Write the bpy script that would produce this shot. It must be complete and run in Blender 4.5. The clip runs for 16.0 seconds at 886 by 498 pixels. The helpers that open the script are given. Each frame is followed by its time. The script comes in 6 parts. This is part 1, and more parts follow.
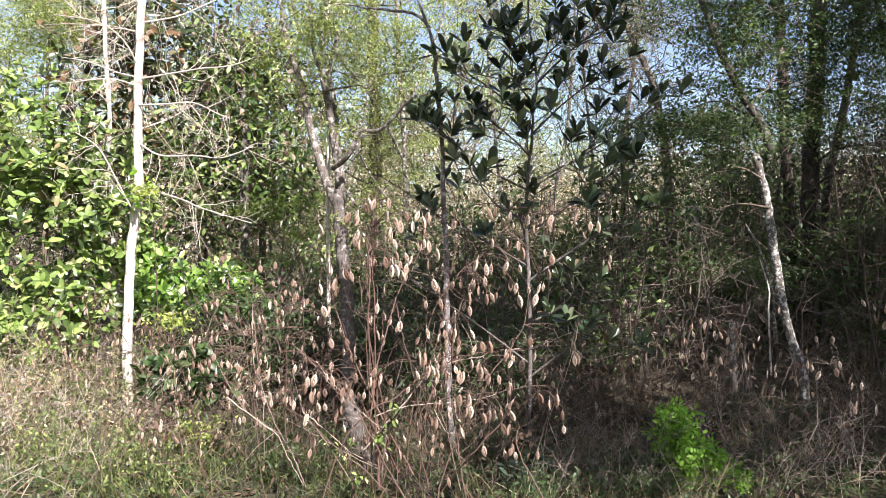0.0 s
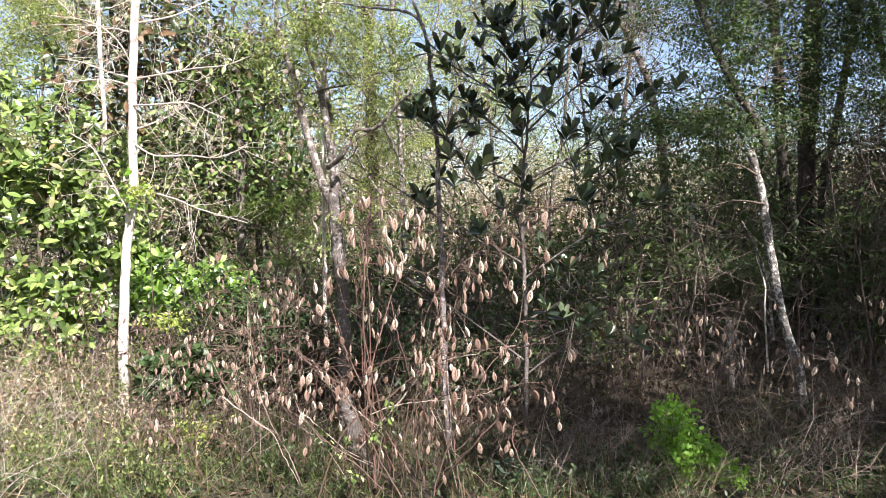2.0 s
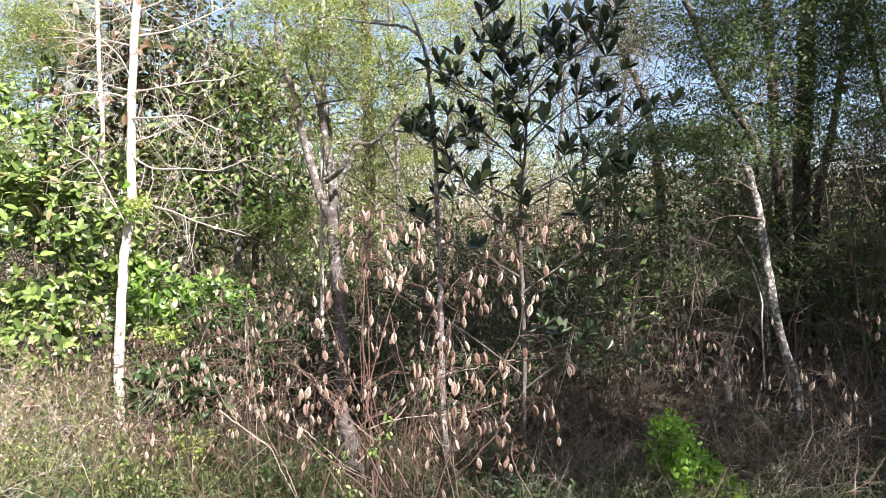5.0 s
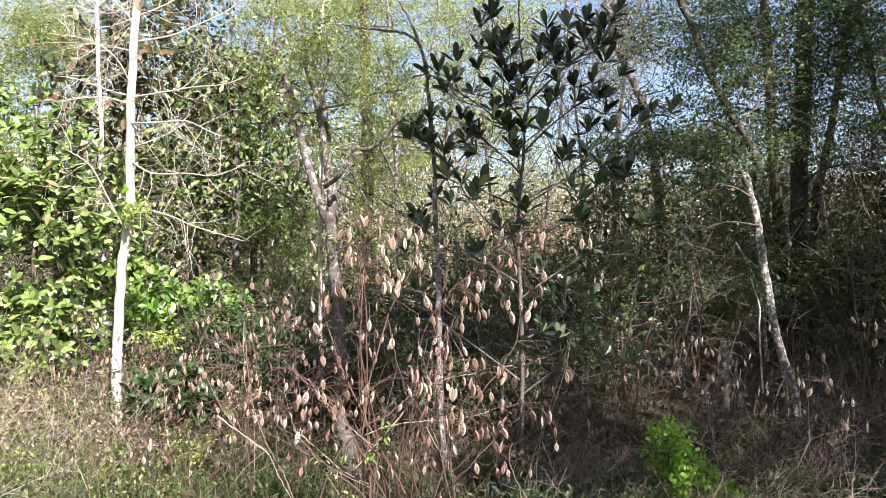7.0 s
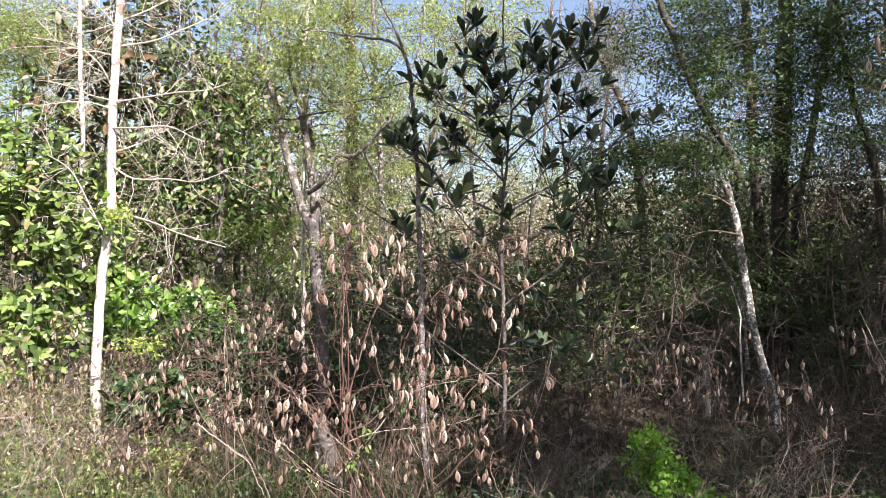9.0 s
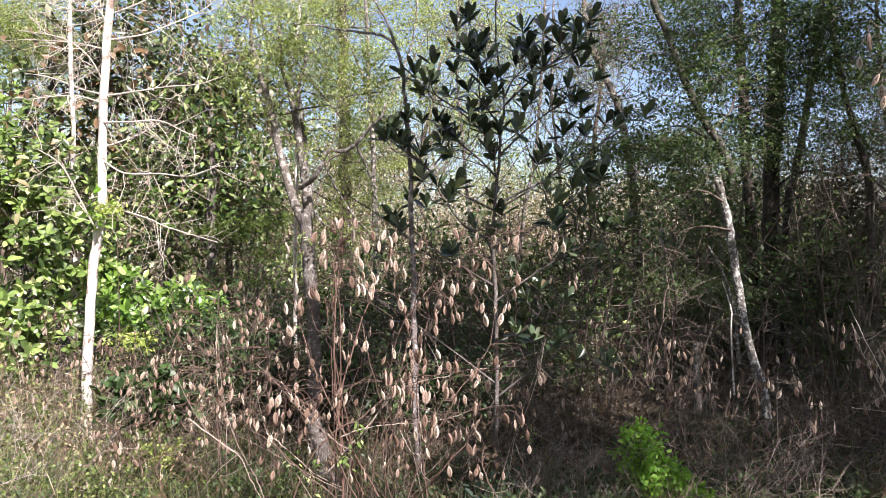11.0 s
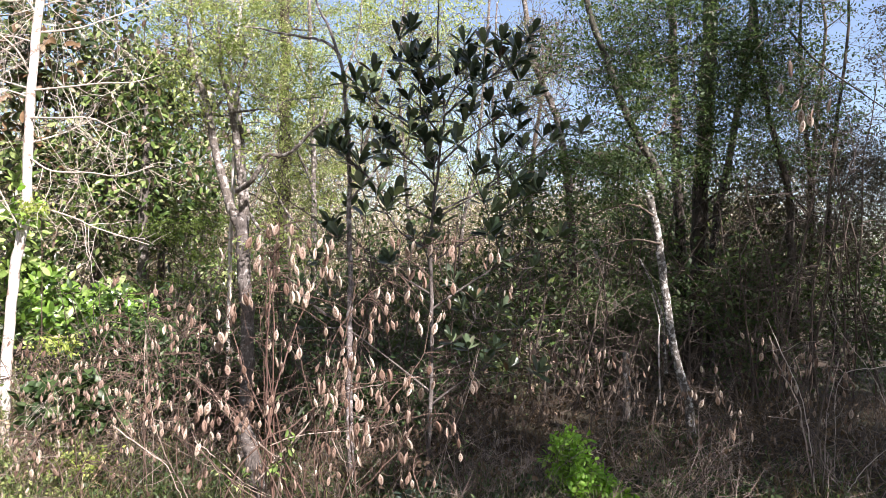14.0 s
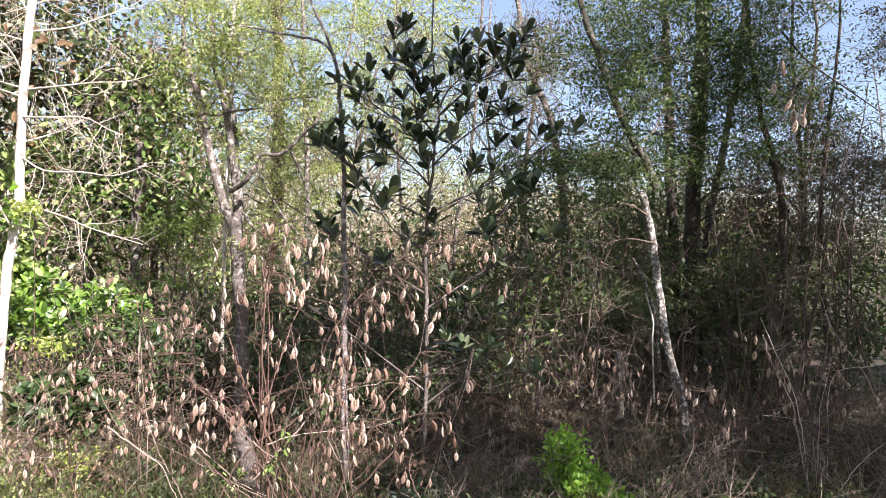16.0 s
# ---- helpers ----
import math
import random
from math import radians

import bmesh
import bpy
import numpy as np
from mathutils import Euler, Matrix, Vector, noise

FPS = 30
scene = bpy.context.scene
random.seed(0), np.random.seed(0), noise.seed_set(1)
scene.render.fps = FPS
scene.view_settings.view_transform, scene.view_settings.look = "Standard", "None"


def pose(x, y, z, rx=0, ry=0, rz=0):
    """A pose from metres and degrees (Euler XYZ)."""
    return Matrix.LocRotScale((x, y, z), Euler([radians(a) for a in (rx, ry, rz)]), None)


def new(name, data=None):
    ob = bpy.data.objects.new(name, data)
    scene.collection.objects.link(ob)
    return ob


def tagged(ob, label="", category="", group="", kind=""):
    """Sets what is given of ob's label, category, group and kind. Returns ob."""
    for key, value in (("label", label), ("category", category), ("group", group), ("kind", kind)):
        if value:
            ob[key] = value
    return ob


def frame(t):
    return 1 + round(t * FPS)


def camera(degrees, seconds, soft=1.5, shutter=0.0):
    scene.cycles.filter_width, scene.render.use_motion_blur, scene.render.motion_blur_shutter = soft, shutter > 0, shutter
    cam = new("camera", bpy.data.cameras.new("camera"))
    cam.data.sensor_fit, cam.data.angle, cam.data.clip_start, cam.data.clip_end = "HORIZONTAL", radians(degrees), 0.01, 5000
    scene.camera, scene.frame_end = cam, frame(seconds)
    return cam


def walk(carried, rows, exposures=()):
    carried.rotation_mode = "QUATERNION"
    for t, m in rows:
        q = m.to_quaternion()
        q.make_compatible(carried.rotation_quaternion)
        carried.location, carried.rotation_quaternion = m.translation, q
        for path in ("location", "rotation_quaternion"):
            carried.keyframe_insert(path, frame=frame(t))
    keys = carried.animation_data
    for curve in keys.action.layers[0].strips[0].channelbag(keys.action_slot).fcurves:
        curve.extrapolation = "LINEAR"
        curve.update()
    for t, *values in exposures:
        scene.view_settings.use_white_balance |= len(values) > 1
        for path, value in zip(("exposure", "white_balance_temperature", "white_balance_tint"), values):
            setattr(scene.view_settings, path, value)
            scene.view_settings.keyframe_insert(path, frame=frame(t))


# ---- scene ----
# The camera: held at eye height at the edge of a thicket, turning where it stands.
cam = camera(63.3, 16.0, soft=0.35)
walk(cam, [
    (0.0, pose(-0.000, 0.000, 1.500, 87.59, 0.02, 0.63)),
    (0.5, pose(-0.005, 0.005, 1.521, 87.87, 0.01, 0.37)),
    (1.0, pose(0.002, 0.004, 1.505, 88.13, 0.24, 0.80)),
    (1.5, pose(0.014, 0.003, 1.494, 88.44, 0.56, 1.40)),
    (2.0, pose(0.019, 0.003, 1.484, 87.64, 0.40, 0.49)),
    (2.5, pose(0.002, 0.009, 1.485, 87.35, 0.32, -0.32)),
    (3.0, pose(-0.001, 0.008, 1.475, 87.91, 0.21, 0.02)),
    (3.5, pose(0.007, 0.002, 1.470, 88.23, 0.31, 0.61)),
    (4.0, pose(-0.005, 0.004, 1.484, 88.33, 0.08, 0.22)),
    (6.5, pose(-0.005, -0.007, 1.480, 89.33, 0.16, 0.02)),
    (7.0, pose(-0.003, -0.007, 1.485, 89.18, 0.02, -0.04)),
    (7.5, pose(-0.004, -0.008, 1.476, 89.08, 0.02, -0.33)),
    (8.0, pose(-0.002, -0.003, 1.487, 89.08, 0.11, -0.36)),
    (8.5, pose(0.003, -0.009, 1.480, 89.32, 0.19, -0.65)),
    (9.0, pose(0.013, -0.010, 1.485, 89.77, -0.27, -1.19)),
    (11.5, pose(0.022, -0.013, 1.492, 89.25, -0.32, -2.09)),
    (12.0, pose(0.030, -0.023, 1.491, 90.27, -0.45, -2.84)),
    (12.5, pose(0.021, -0.023, 1.493, 90.24, -0.70, -3.83)),
    (13.0, pose(0.012, -0.025, 1.491, 90.10, -1.46, -4.31)),
    (13.5, pose(0.026, -0.036, 1.495, 89.59, -1.23, -4.93)),
    (14.0, pose(0.037, -0.042, 1.512, 89.80, -1.60, -6.46)),
    (14.5, pose(0.028, -0.034, 1.500, 89.30, -1.29, -6.32)),
    (15.0, pose(0.018, -0.035, 1.501, 89.61, -1.23, -6.76)),
    (15.5, pose(0.026, -0.039, 1.511, 89.68, -1.38, -6.59)),
    (16.0, pose(0.024, -0.042, 1.507, 89.84, -1.54, -7.03)),
], exposures=[(0.0, 1.57, 6350, 15), (7.0, 1.55, 6350, 15), (9.0, 1.47, 6350, 16), (12.5, 1.43, 6350, 17), (14.0, 1.54, 6400, 18), (15.0, 1.66, 6450, 19), (16.0, 1.69, 6450, 19)])

# ---- light ----
SUN_TURN, SUN_HEIGHT = radians(150), radians(44)   # clockwise from straight ahead
SUN_WAY = Vector((math.sin(SUN_TURN) * math.cos(SUN_HEIGHT), math.cos(SUN_TURN) * math.cos(SUN_HEIGHT), math.sin(SUN_HEIGHT)))
world = bpy.data.worlds.new("sky")
scene.world = world
world.use_nodes = True
wn = world.node_tree.nodes
wl = world.node_tree.links
wn.clear()
sky = wn.new("ShaderNodeTexSky")
sky.sky_type, sky.sun_disc = "NISHITA", False
sky.sun_elevation, sky.sun_rotation = SUN_HEIGHT, SUN_TURN
sky.air_density, sky.dust_density, sky.ozone_density = 1.0, 0.7, 1.6
back = wn.new("ShaderNodeBackground")
back.inputs["Strength"].default_value = 0.074
out = wn.new("ShaderNodeOutputWorld")
# thin broken cloud all over the sky
where = wn.new("ShaderNodeTexCoord")
cloud = wn.new("ShaderNodeTexNoise")
cloud.inputs["Scale"].default_value, cloud.inputs["Detail"].default_value = 1.6, 5
cover = wn.new("ShaderNodeMapRange")
cover.inputs["From Min"].default_value, cover.inputs["From Max"].default_value = 0.46, 0.62
cover.inputs["To Min"].default_value, cover.inputs["To Max"].default_value = 0.08, 0.85
veil = wn.new("ShaderNodeMix")
veil.data_type = "RGBA"
veil.inputs["B"].default_value = (5.6, 5.6, 5.8, 1)
drift = wn.new("ShaderNodeMapping")
drift.inputs["Location"].default_value = (1.3, 0.4, 0.0)
wl.new(where.outputs["Generated"], drift.inputs["Vector"])
wl.new(drift.outputs["Vector"], cloud.inputs["Vector"])
wl.new(cloud.outputs["Fac"], cover.inputs["Value"])
wl.new(cover.outputs["Result"], veil.inputs["Factor"])
wl.new(sky.outputs["Color"], veil.inputs["A"])
wl.new(veil.outputs["Result"], back.inputs["Color"])
wl.new(back.outputs["Background"], out.inputs["Surface"])
lamp = bpy.data.lights.new("sun", "SUN")
lamp.energy, lamp.angle, lamp.color = 5.0, radians(0.6), (1.0, 0.95, 0.88)
sun = new("sun", lamp)
sun.rotation_euler = SUN_WAY.to_track_quat("Z", "Y").to_euler()


# ---- materials ----
def base_material(name):
    m = bpy.data.materials.new(name)
    m.use_nodes = True
    m.node_tree.nodes.clear()
    return m, m.node_tree.nodes, m.node_tree.links


def ramp_node(n, stops):
    r = n.new("ShaderNodeValToRGB")
    els = r.color_ramp.elements
    while len(els) < len(stops):
        els.new(0.5)
    for e, (at, c) in zip(els, stops):
        e.position, e.color = at, (*c, 1)
    return r


def leaf_material(name, stops, rough=0.45, through_light=0.3, single=False, stain=0.25, glow=1.6, sheen=0.5):
    """Leaves: a colour of its own for each leaf, blotches on it, gloss on top and light coming through."""
    m, n, l = base_material(name)
    if single:
        rnd = n.new("ShaderNodeObjectInfo").outputs["Random"]
    else:
        rnd = n.new("ShaderNodeNewGeometry").outputs["Random Per Island"]
    r = ramp_node(n, stops)
    l.new(rnd, r.inputs[0])
    co = n.new("ShaderNodeTexCoord")
    tex = n.new("ShaderNodeTexNoise")
    tex.inputs["Scale"].default_value = 22
    tex.inputs["Detail"].default_value = 5
    l.new(co.outputs["Object"], tex.inputs["Vector"])
    mix = n.new("ShaderNodeMix")
    mix.data_type, mix.blend_type = "RGBA", "MULTIPLY"
    mix.inputs["Factor"].default_value = stain * 2
    l.new(r.outputs["Color"], mix.inputs["A"])
    spot = ramp_node(n, [(0.3, (0.45, 0.42, 0.35)), (0.6, (1, 1, 1))])
    l.new(tex.outputs["Fac"], spot.inputs[0])
    l.new(spot.outputs["Color"], mix.inputs["B"])
    p = n.new("ShaderNodeBsdfPrincipled")
    p.inputs["Roughness"].default_value = rough
    p.inputs["Specular IOR Level"].default_value = sheen
    l.new(mix.outputs["Result"], p.inputs["Base Color"])
    bump = n.new("ShaderNodeBump")
    bump.inputs["Strength"].default_value = 0.25
    bump.inputs["Distance"].default_value = 0.004
    l.new(tex.outputs["Fac"], bump.inputs["Height"])
    l.new(bump.outputs["Normal"], p.inputs["Normal"])
    tr = n.new("ShaderNodeBsdfTranslucent")
    gain = n.new("ShaderNodeMix")
    gain.data_type, gain.blend_type = "RGBA", "MULTIPLY"
    gain.inputs["Factor"].default_value = 1
    gain.inputs["B"].default_value = (glow, glow, glow * 0.6, 1)
    l.new(mix.outputs["Result"], gain.inputs["A"])
    l.new(gain.outputs["Result"], tr.inputs["Color"])
    ms = n.new("ShaderNodeMixShader")
    ms.inputs["Fac"].default_value = through_light
    l.new(p.outputs["BSDF"], ms.inputs[1])
    l.new(tr.outputs["BSDF"], ms.inputs[2])
    o = n.new("ShaderNodeOutputMaterial")
    l.new(ms.outputs["Shader"], o.inputs["Surface"])
    return m


def bark_material(name, dark, light, patch=None, patch_at=0.55, scale=9.0, rough=0.9, stretch=0.25, bumpy=0.6):
    """Bark: grain along the stem, and pale patches of lichen where given."""
    m, n, l = base_material(name)
    co = n.new("ShaderNodeTexCoord")
    mp = n.new("ShaderNodeMapping")
    mp.inputs["Scale"].default_value = (1, 1, stretch)
    l.new(co.outputs["Object"], mp.inputs["Vector"])
    grain = n.new("ShaderNodeTexNoise")
    grain.inputs["Scale"].default_value = scale * 6
    grain.inputs["Detail"].default_value = 8
    grain.inputs["Roughness"].default_value = 0.7
    l.new(mp.outputs["Vector"], grain.inputs["Vector"])
    r = ramp_node(n, [(0.36, dark), (0.62, light)])
    l.new(grain.outputs["Fac"], r.inputs[0])
    colour = r.outputs["Color"]
    if patch:
        blot = n.new("ShaderNodeTexNoise")
        blot.inputs["Scale"].default_value = scale
        blot.inputs["Detail"].default_value = 6
        blot.inputs["Roughness"].default_value = 0.65
        l.new(co.outputs["Object"], blot.inputs["Vector"])
        edge = ramp_node(n, [(patch_at - 0.03, (0, 0, 0)), (patch_at + 0.04, (1, 1, 1))])
        l.new(blot.outputs["Fac"], edge.inputs[0])
        mix = n.new("ShaderNodeMix")
        mix.data_type = "RGBA"
        l.new(edge.outputs["Color"], mix.inputs["Factor"])
        l.new(colour, mix.inputs["A"])
        mix.inputs["B"].default_value = (*patch, 1)
        colour = mix.outputs["Result"]
    p = n.new("ShaderNodeBsdfPrincipled")
    p.inputs["Roughness"].default_value = rough
    l.new(colour, p.inputs["Base Color"])
    bump = n.new("ShaderNodeBump")
    bump.inputs["Strength"].default_value = bumpy
    bump.inputs["Distance"].default_value = 0.01
    l.new(grain.outputs["Fac"], bump.inputs["Height"])
    l.new(bump.outputs["Normal"], p.inputs["Normal"])
    o = n.new("ShaderNodeOutputMaterial")
    l.new(p.outputs["BSDF"], o.inputs["Surface"])
    return m


def ground_material():
    m, n, l = base_material("leaf_litter")
    co = n.new("ShaderNodeTexCoord")
    big = n.new("ShaderNodeTexNoise")
    big.inputs["Scale"].default_value = 0.7
    big.inputs["Detail"].default_value = 4
    fine = n.new("ShaderNodeTexNoise")
    fine.inputs["Scale"].default_value = 26
    fine.inputs["Detail"].default_value = 9
    fine.inputs["Roughness"].default_value = 0.75
    cell = n.new("ShaderNodeTexVoronoi")
    cell.inputs["Scale"].default_value = 18
    for t in (big, fine, cell):
        l.new(co.outputs["Object"], t.inputs["Vector"])
    litter = ramp_node(n, [(0.3, (0.015, 0.01, 0.006)), (0.5, (0.042, 0.028, 0.018)), (0.76, (0.11, 0.076, 0.05))])
    l.new(fine.outputs["Fac"], litter.inputs[0])
    moss = ramp_node(n, [(0.3, (0.012, 0.014, 0.007)), (0.7, (0.06, 0.062, 0.028))])
    l.new(fine.outputs["Fac"], moss.inputs[0])
    part_of = ramp_node(n, [(0.45, (0, 0, 0)), (0.62, (1, 1, 1))])
    l.new(big.outputs["Fac"], part_of.inputs[0])
    mix = n.new("ShaderNodeMix")
    mix.data_type = "RGBA"
    l.new(part_of.outputs["Color"], mix.inputs["Factor"])
    l.new(litter.outputs["Color"], mix.inputs["A"])
    l.new(moss.outputs["Color"], mix.inputs["B"])
    p = n.new("ShaderNodeBsdfPrincipled")
    p.inputs["Roughness"].default_value = 0.95
    l.new(mix.outputs["Result"], p.inputs["Base Color"])
    bump = n.new("ShaderNodeBump")
    bump.inputs["Strength"].default_value = 0.8
    bump.inputs["Distance"].default_value = 0.03
    l.new(cell.outputs["Distance"], bump.inputs["Height"])
    l.new(bump.outputs["Normal"], p.inputs["Normal"])
    o = n.new("ShaderNodeOutputMaterial")
    l.new(p.outputs["BSDF"], o.inputs["Surface"])
    return m


PALE_BARK = bark_material("pale_bark", (0.4, 0.345, 0.3), (0.78, 0.72, 0.67), (0.26, 0.19, 0.15), 0.58, scale=11, bumpy=0.7)
LIMB_BARK = bark_material("limb_bark", (0.045, 0.036, 0.03), (0.2, 0.168, 0.145), (0.42, 0.385, 0.36), 0.55, scale=24, bumpy=0.9)
BROWN_BARK = bark_material("brown_bark", (0.045, 0.033, 0.025), (0.17, 0.13, 0.1), (0.28, 0.27, 0.24), 0.66, scale=7)
DARK_BARK = bark_material("dark_bark", (0.026, 0.021, 0.018), (0.1, 0.08, 0.066), (0.16, 0.145, 0.125), 0.62, scale=5)
LICHEN_BARK = bark_material("lichen_bark", (0.03, 0.026, 0.022), (0.17, 0.15, 0.13), (0.44, 0.43, 0.41), 0.535, scale=34)
CANE = bark_material("dry_cane", (0.045, 0.027, 0.02), (0.15, 0.092, 0.068), scale=20, rough=0.7, stretch=0.1)
RED_CANE = bark_material("red_cane", (0.06, 0.032, 0.024), (0.18, 0.105, 0.08), scale=20, rough=0.6, stretch=0.1)
TWIG_PALE = bark_material("pale_twig", (0.36, 0.3, 0.255), (0.68, 0.6, 0.53), scale=20)
MOTTLED_BARK = bark_material("mottled_bark", (0.04, 0.034, 0.03), (0.155, 0.13, 0.118), (0.3, 0.275, 0.265), 0.59, scale=26)
ASH_BARK = bark_material("ash_grey_bark", (0.07, 0.058, 0.054), (0.25, 0.21, 0.2), (0.45, 0.41, 0.4), 0.56, scale=26)
TWIG_TAN = bark_material("tan_twig", (0.125, 0.086, 0.067), (0.33, 0.26, 0.215), scale=20)
BLEACHED = bark_material("bleached_cane", (0.2, 0.15, 0.12), (0.5, 0.41, 0.35), scale=20)
TWIG_GREY = bark_material("grey_twig", (0.055, 0.042, 0.034), (0.19, 0.145, 0.118), scale=20)
SAGE_LEAF = leaf_material("sage_leaf", [(0, (0.1, 0.13, 0.07)), (0.6, (0.2, 0.235, 0.14)), (1, (0.34, 0.36, 0.25))], rough=0.5, through_light=0.4)
GROUND = ground_material()

GLOSSY_STOPS = [(0, (0.013, 0.023, 0.011)), (0.3, (0.036, 0.06, 0.03)), (0.6, (0.078, 0.115, 0.058)), (0.84, (0.14, 0.19, 0.1)), (0.95, (0.23, 0.27, 0.17)), (1, (0.14, 0.085, 0.05))]
MAGNOLIA_LEAF = leaf_material("glossy_dark_leaf", GLOSSY_STOPS, rough=0.32, sheen=0.8, through_light=0.12, single=True)
BROAD_LEAF = leaf_material("broad_leaf", [(0, (0.035, 0.06, 0.018)), (0.3, (0.11, 0.17, 0.045)), (0.65, (0.22, 0.32, 0.085)), (0.88, (0.35, 0.44, 0.14)), (0.96, (0.46, 0.52, 0.25)), (1, (0.3, 0.2, 0.12))], rough=0.33, through_light=0.25, sheen=0.6)
BROAD_LONE = leaf_material("broad_single_leaf", [(0, (0.035, 0.06, 0.018)), (0.3, (0.11, 0.17, 0.045)), (0.65, (0.22, 0.32, 0.085)), (0.88, (0.35, 0.44, 0.14)), (0.96, (0.46, 0.52, 0.25)), (1, (0.3, 0.2, 0.12))], rough=0.33, through_light=0.25, sheen=0.6, single=True)
HERB_LEAF = leaf_material("herb_leaf", [(0, (0.07, 0.1, 0.03)), (0.6, (0.17, 0.23, 0.065)), (1, (0.34, 0.38, 0.14))], rough=0.5, through_light=0.3)
TINGED_LEAF = leaf_material("brown_backed_leaf", [(0, (0.025, 0.04, 0.015)), (0.45, (0.07, 0.1, 0.032)), (0.62, (0.2, 0.24, 0.09)), (0.7, (0.14, 0.085, 0.045)), (0.9, (0.24, 0.15, 0.085)), (1, (0.42, 0.42, 0.3))], rough=0.35, through_light=0.25, sheen=0.7)
HOLLY_LEAF = leaf_material("small_dark_leaf", [(0, (0.02, 0.04, 0.012)), (0.35, (0.06, 0.11, 0.025)), (0.65, (0.16, 0.235, 0.06)), (0.84, (0.3, 0.36, 0.15)), (0.92, (0.16, 0.1, 0.07)), (1, (0.4, 0.3, 0.24))], rough=0.3, through_light=0.1, sheen=0.7)
OVAL_LEAF = leaf_material("dark_oval_leaf", [(0, (0.022, 0.045, 0.016)), (0.6, (0.05, 0.09, 0.03)), (1, (0.1, 0.16, 0.055))], rough=0.4, through_light=0.25)
GREY_LEAF = leaf_material("blue_green_leaf", [(0, (0.04, 0.07, 0.045)), (0.6, (0.08, 0.125, 0.09)), (1, (0.14, 0.19, 0.13))], rough=0.5, through_light=0.25)
DUSK_LEAF = leaf_material("dull_brownish_leaf", [(0, (0.05, 0.045, 0.036)), (0.5, (0.1, 0.095, 0.07)), (1, (0.19, 0.155, 0.13))], rough=0.5, through_light=0.4)
MAUVE_LEAF = leaf_material("withered_grey_leaf", [(0, (0.03, 0.022, 0.018)), (0.5, (0.1, 0.075, 0.065)), (0.8, (0.3, 0.25, 0.22)), (1, (0.55, 0.48, 0.43))], rough=0.6, through_light=0.2)
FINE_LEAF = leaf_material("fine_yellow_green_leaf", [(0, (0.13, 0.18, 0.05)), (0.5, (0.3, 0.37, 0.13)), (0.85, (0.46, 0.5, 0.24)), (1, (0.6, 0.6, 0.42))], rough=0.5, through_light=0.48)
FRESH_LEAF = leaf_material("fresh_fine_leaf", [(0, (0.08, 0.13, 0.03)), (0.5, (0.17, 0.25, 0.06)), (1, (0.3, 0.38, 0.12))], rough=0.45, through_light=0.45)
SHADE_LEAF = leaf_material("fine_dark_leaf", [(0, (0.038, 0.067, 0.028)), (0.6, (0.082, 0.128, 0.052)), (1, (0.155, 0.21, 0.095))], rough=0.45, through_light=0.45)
BRIGHT_LEAF = leaf_material("bright_green_leaf", [(0, (0.04, 0.085, 0.015)), (0.4, (0.12, 0.23, 0.03)), (0.8, (0.25, 0.4, 0.075)), (1, (0.46, 0.56, 0.25))], rough=0.28, through_light=0.25, sheen=0.9)
BRIGHT_LONE = leaf_material("bright_single_leaf", [(0, (0.04, 0.085, 0.015)), (0.4, (0.12, 0.23, 0.03)), (0.8, (0.25, 0.4, 0.075)), (1, (0.46, 0.56, 0.25))], rough=0.28, through_light=0.25, sheen=0.9, single=True)
BROWN_LEAF = leaf_material("withered_leaf", [(0, (0.06, 0.04, 0.025)), (0.6, (0.13, 0.085, 0.055)), (1, (0.24, 0.17, 0.12))], rough=0.7, through_light=0.3)
LIME_LEAF = leaf_material("lime_leaf", [(0, (0.13, 0.29, 0.03)), (0.6, (0.24, 0.46, 0.055)), (1, (0.38, 0.56, 0.13))], rough=0.5, through_light=0.45)
YELLOW_LEAF = leaf_material("yellow_green_leaf", [(0, (0.2, 0.27, 0.05)), (0.6, (0.36, 0.44, 0.1)), (1, (0.52, 0.55, 0.2))], rough=0.5, through_light=0.35)
FAR_LEAF = leaf_material("far_leaf", [(0, (0.08, 0.1, 0.04)), (0.3, (0.2, 0.21, 0.11)), (0.55, (0.42, 0.36, 0.28)), (1, (0.68, 0.59, 0.52))], rough=0.7, through_light=0.3)
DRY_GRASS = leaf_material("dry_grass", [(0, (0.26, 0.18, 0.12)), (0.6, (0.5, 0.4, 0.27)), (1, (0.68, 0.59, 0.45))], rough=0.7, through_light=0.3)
# dry grass again in dark brown, with the shade put into its colour
DRY_GRASS_IN_SHADE = leaf_material("dry_grass_in_shade", [(0, (0.07, 0.045, 0.028)), (0.7, (0.16, 0.11, 0.07)), (1, (0.3, 0.22, 0.14))], rough=0.7, through_light=0.3)
GREEN_GRASS = leaf_material("green_grass", [(0, (0.042, 0.066, 0.02)), (0.6, (0.105, 0.155, 0.042)), (1, (0.23, 0.25, 0.1))], rough=0.6, through_light=0.35)
POD_RIM = leaf_material("pale_papery_husk", [(0, (0.22, 0.135, 0.1)), (0.3, (0.36, 0.25, 0.2)), (0.65, (0.49, 0.375, 0.31)), (1, (0.69, 0.59, 0.51))], rough=0.75, through_light=0.25, single=True, glow=1.0)
POD_INNER = leaf_material("brown_papery_lining", [(0, (0.22, 0.135, 0.1)), (1, (0.42, 0.3, 0.235))], rough=0.75, through_light=0.35, single=True, glow=1.1)


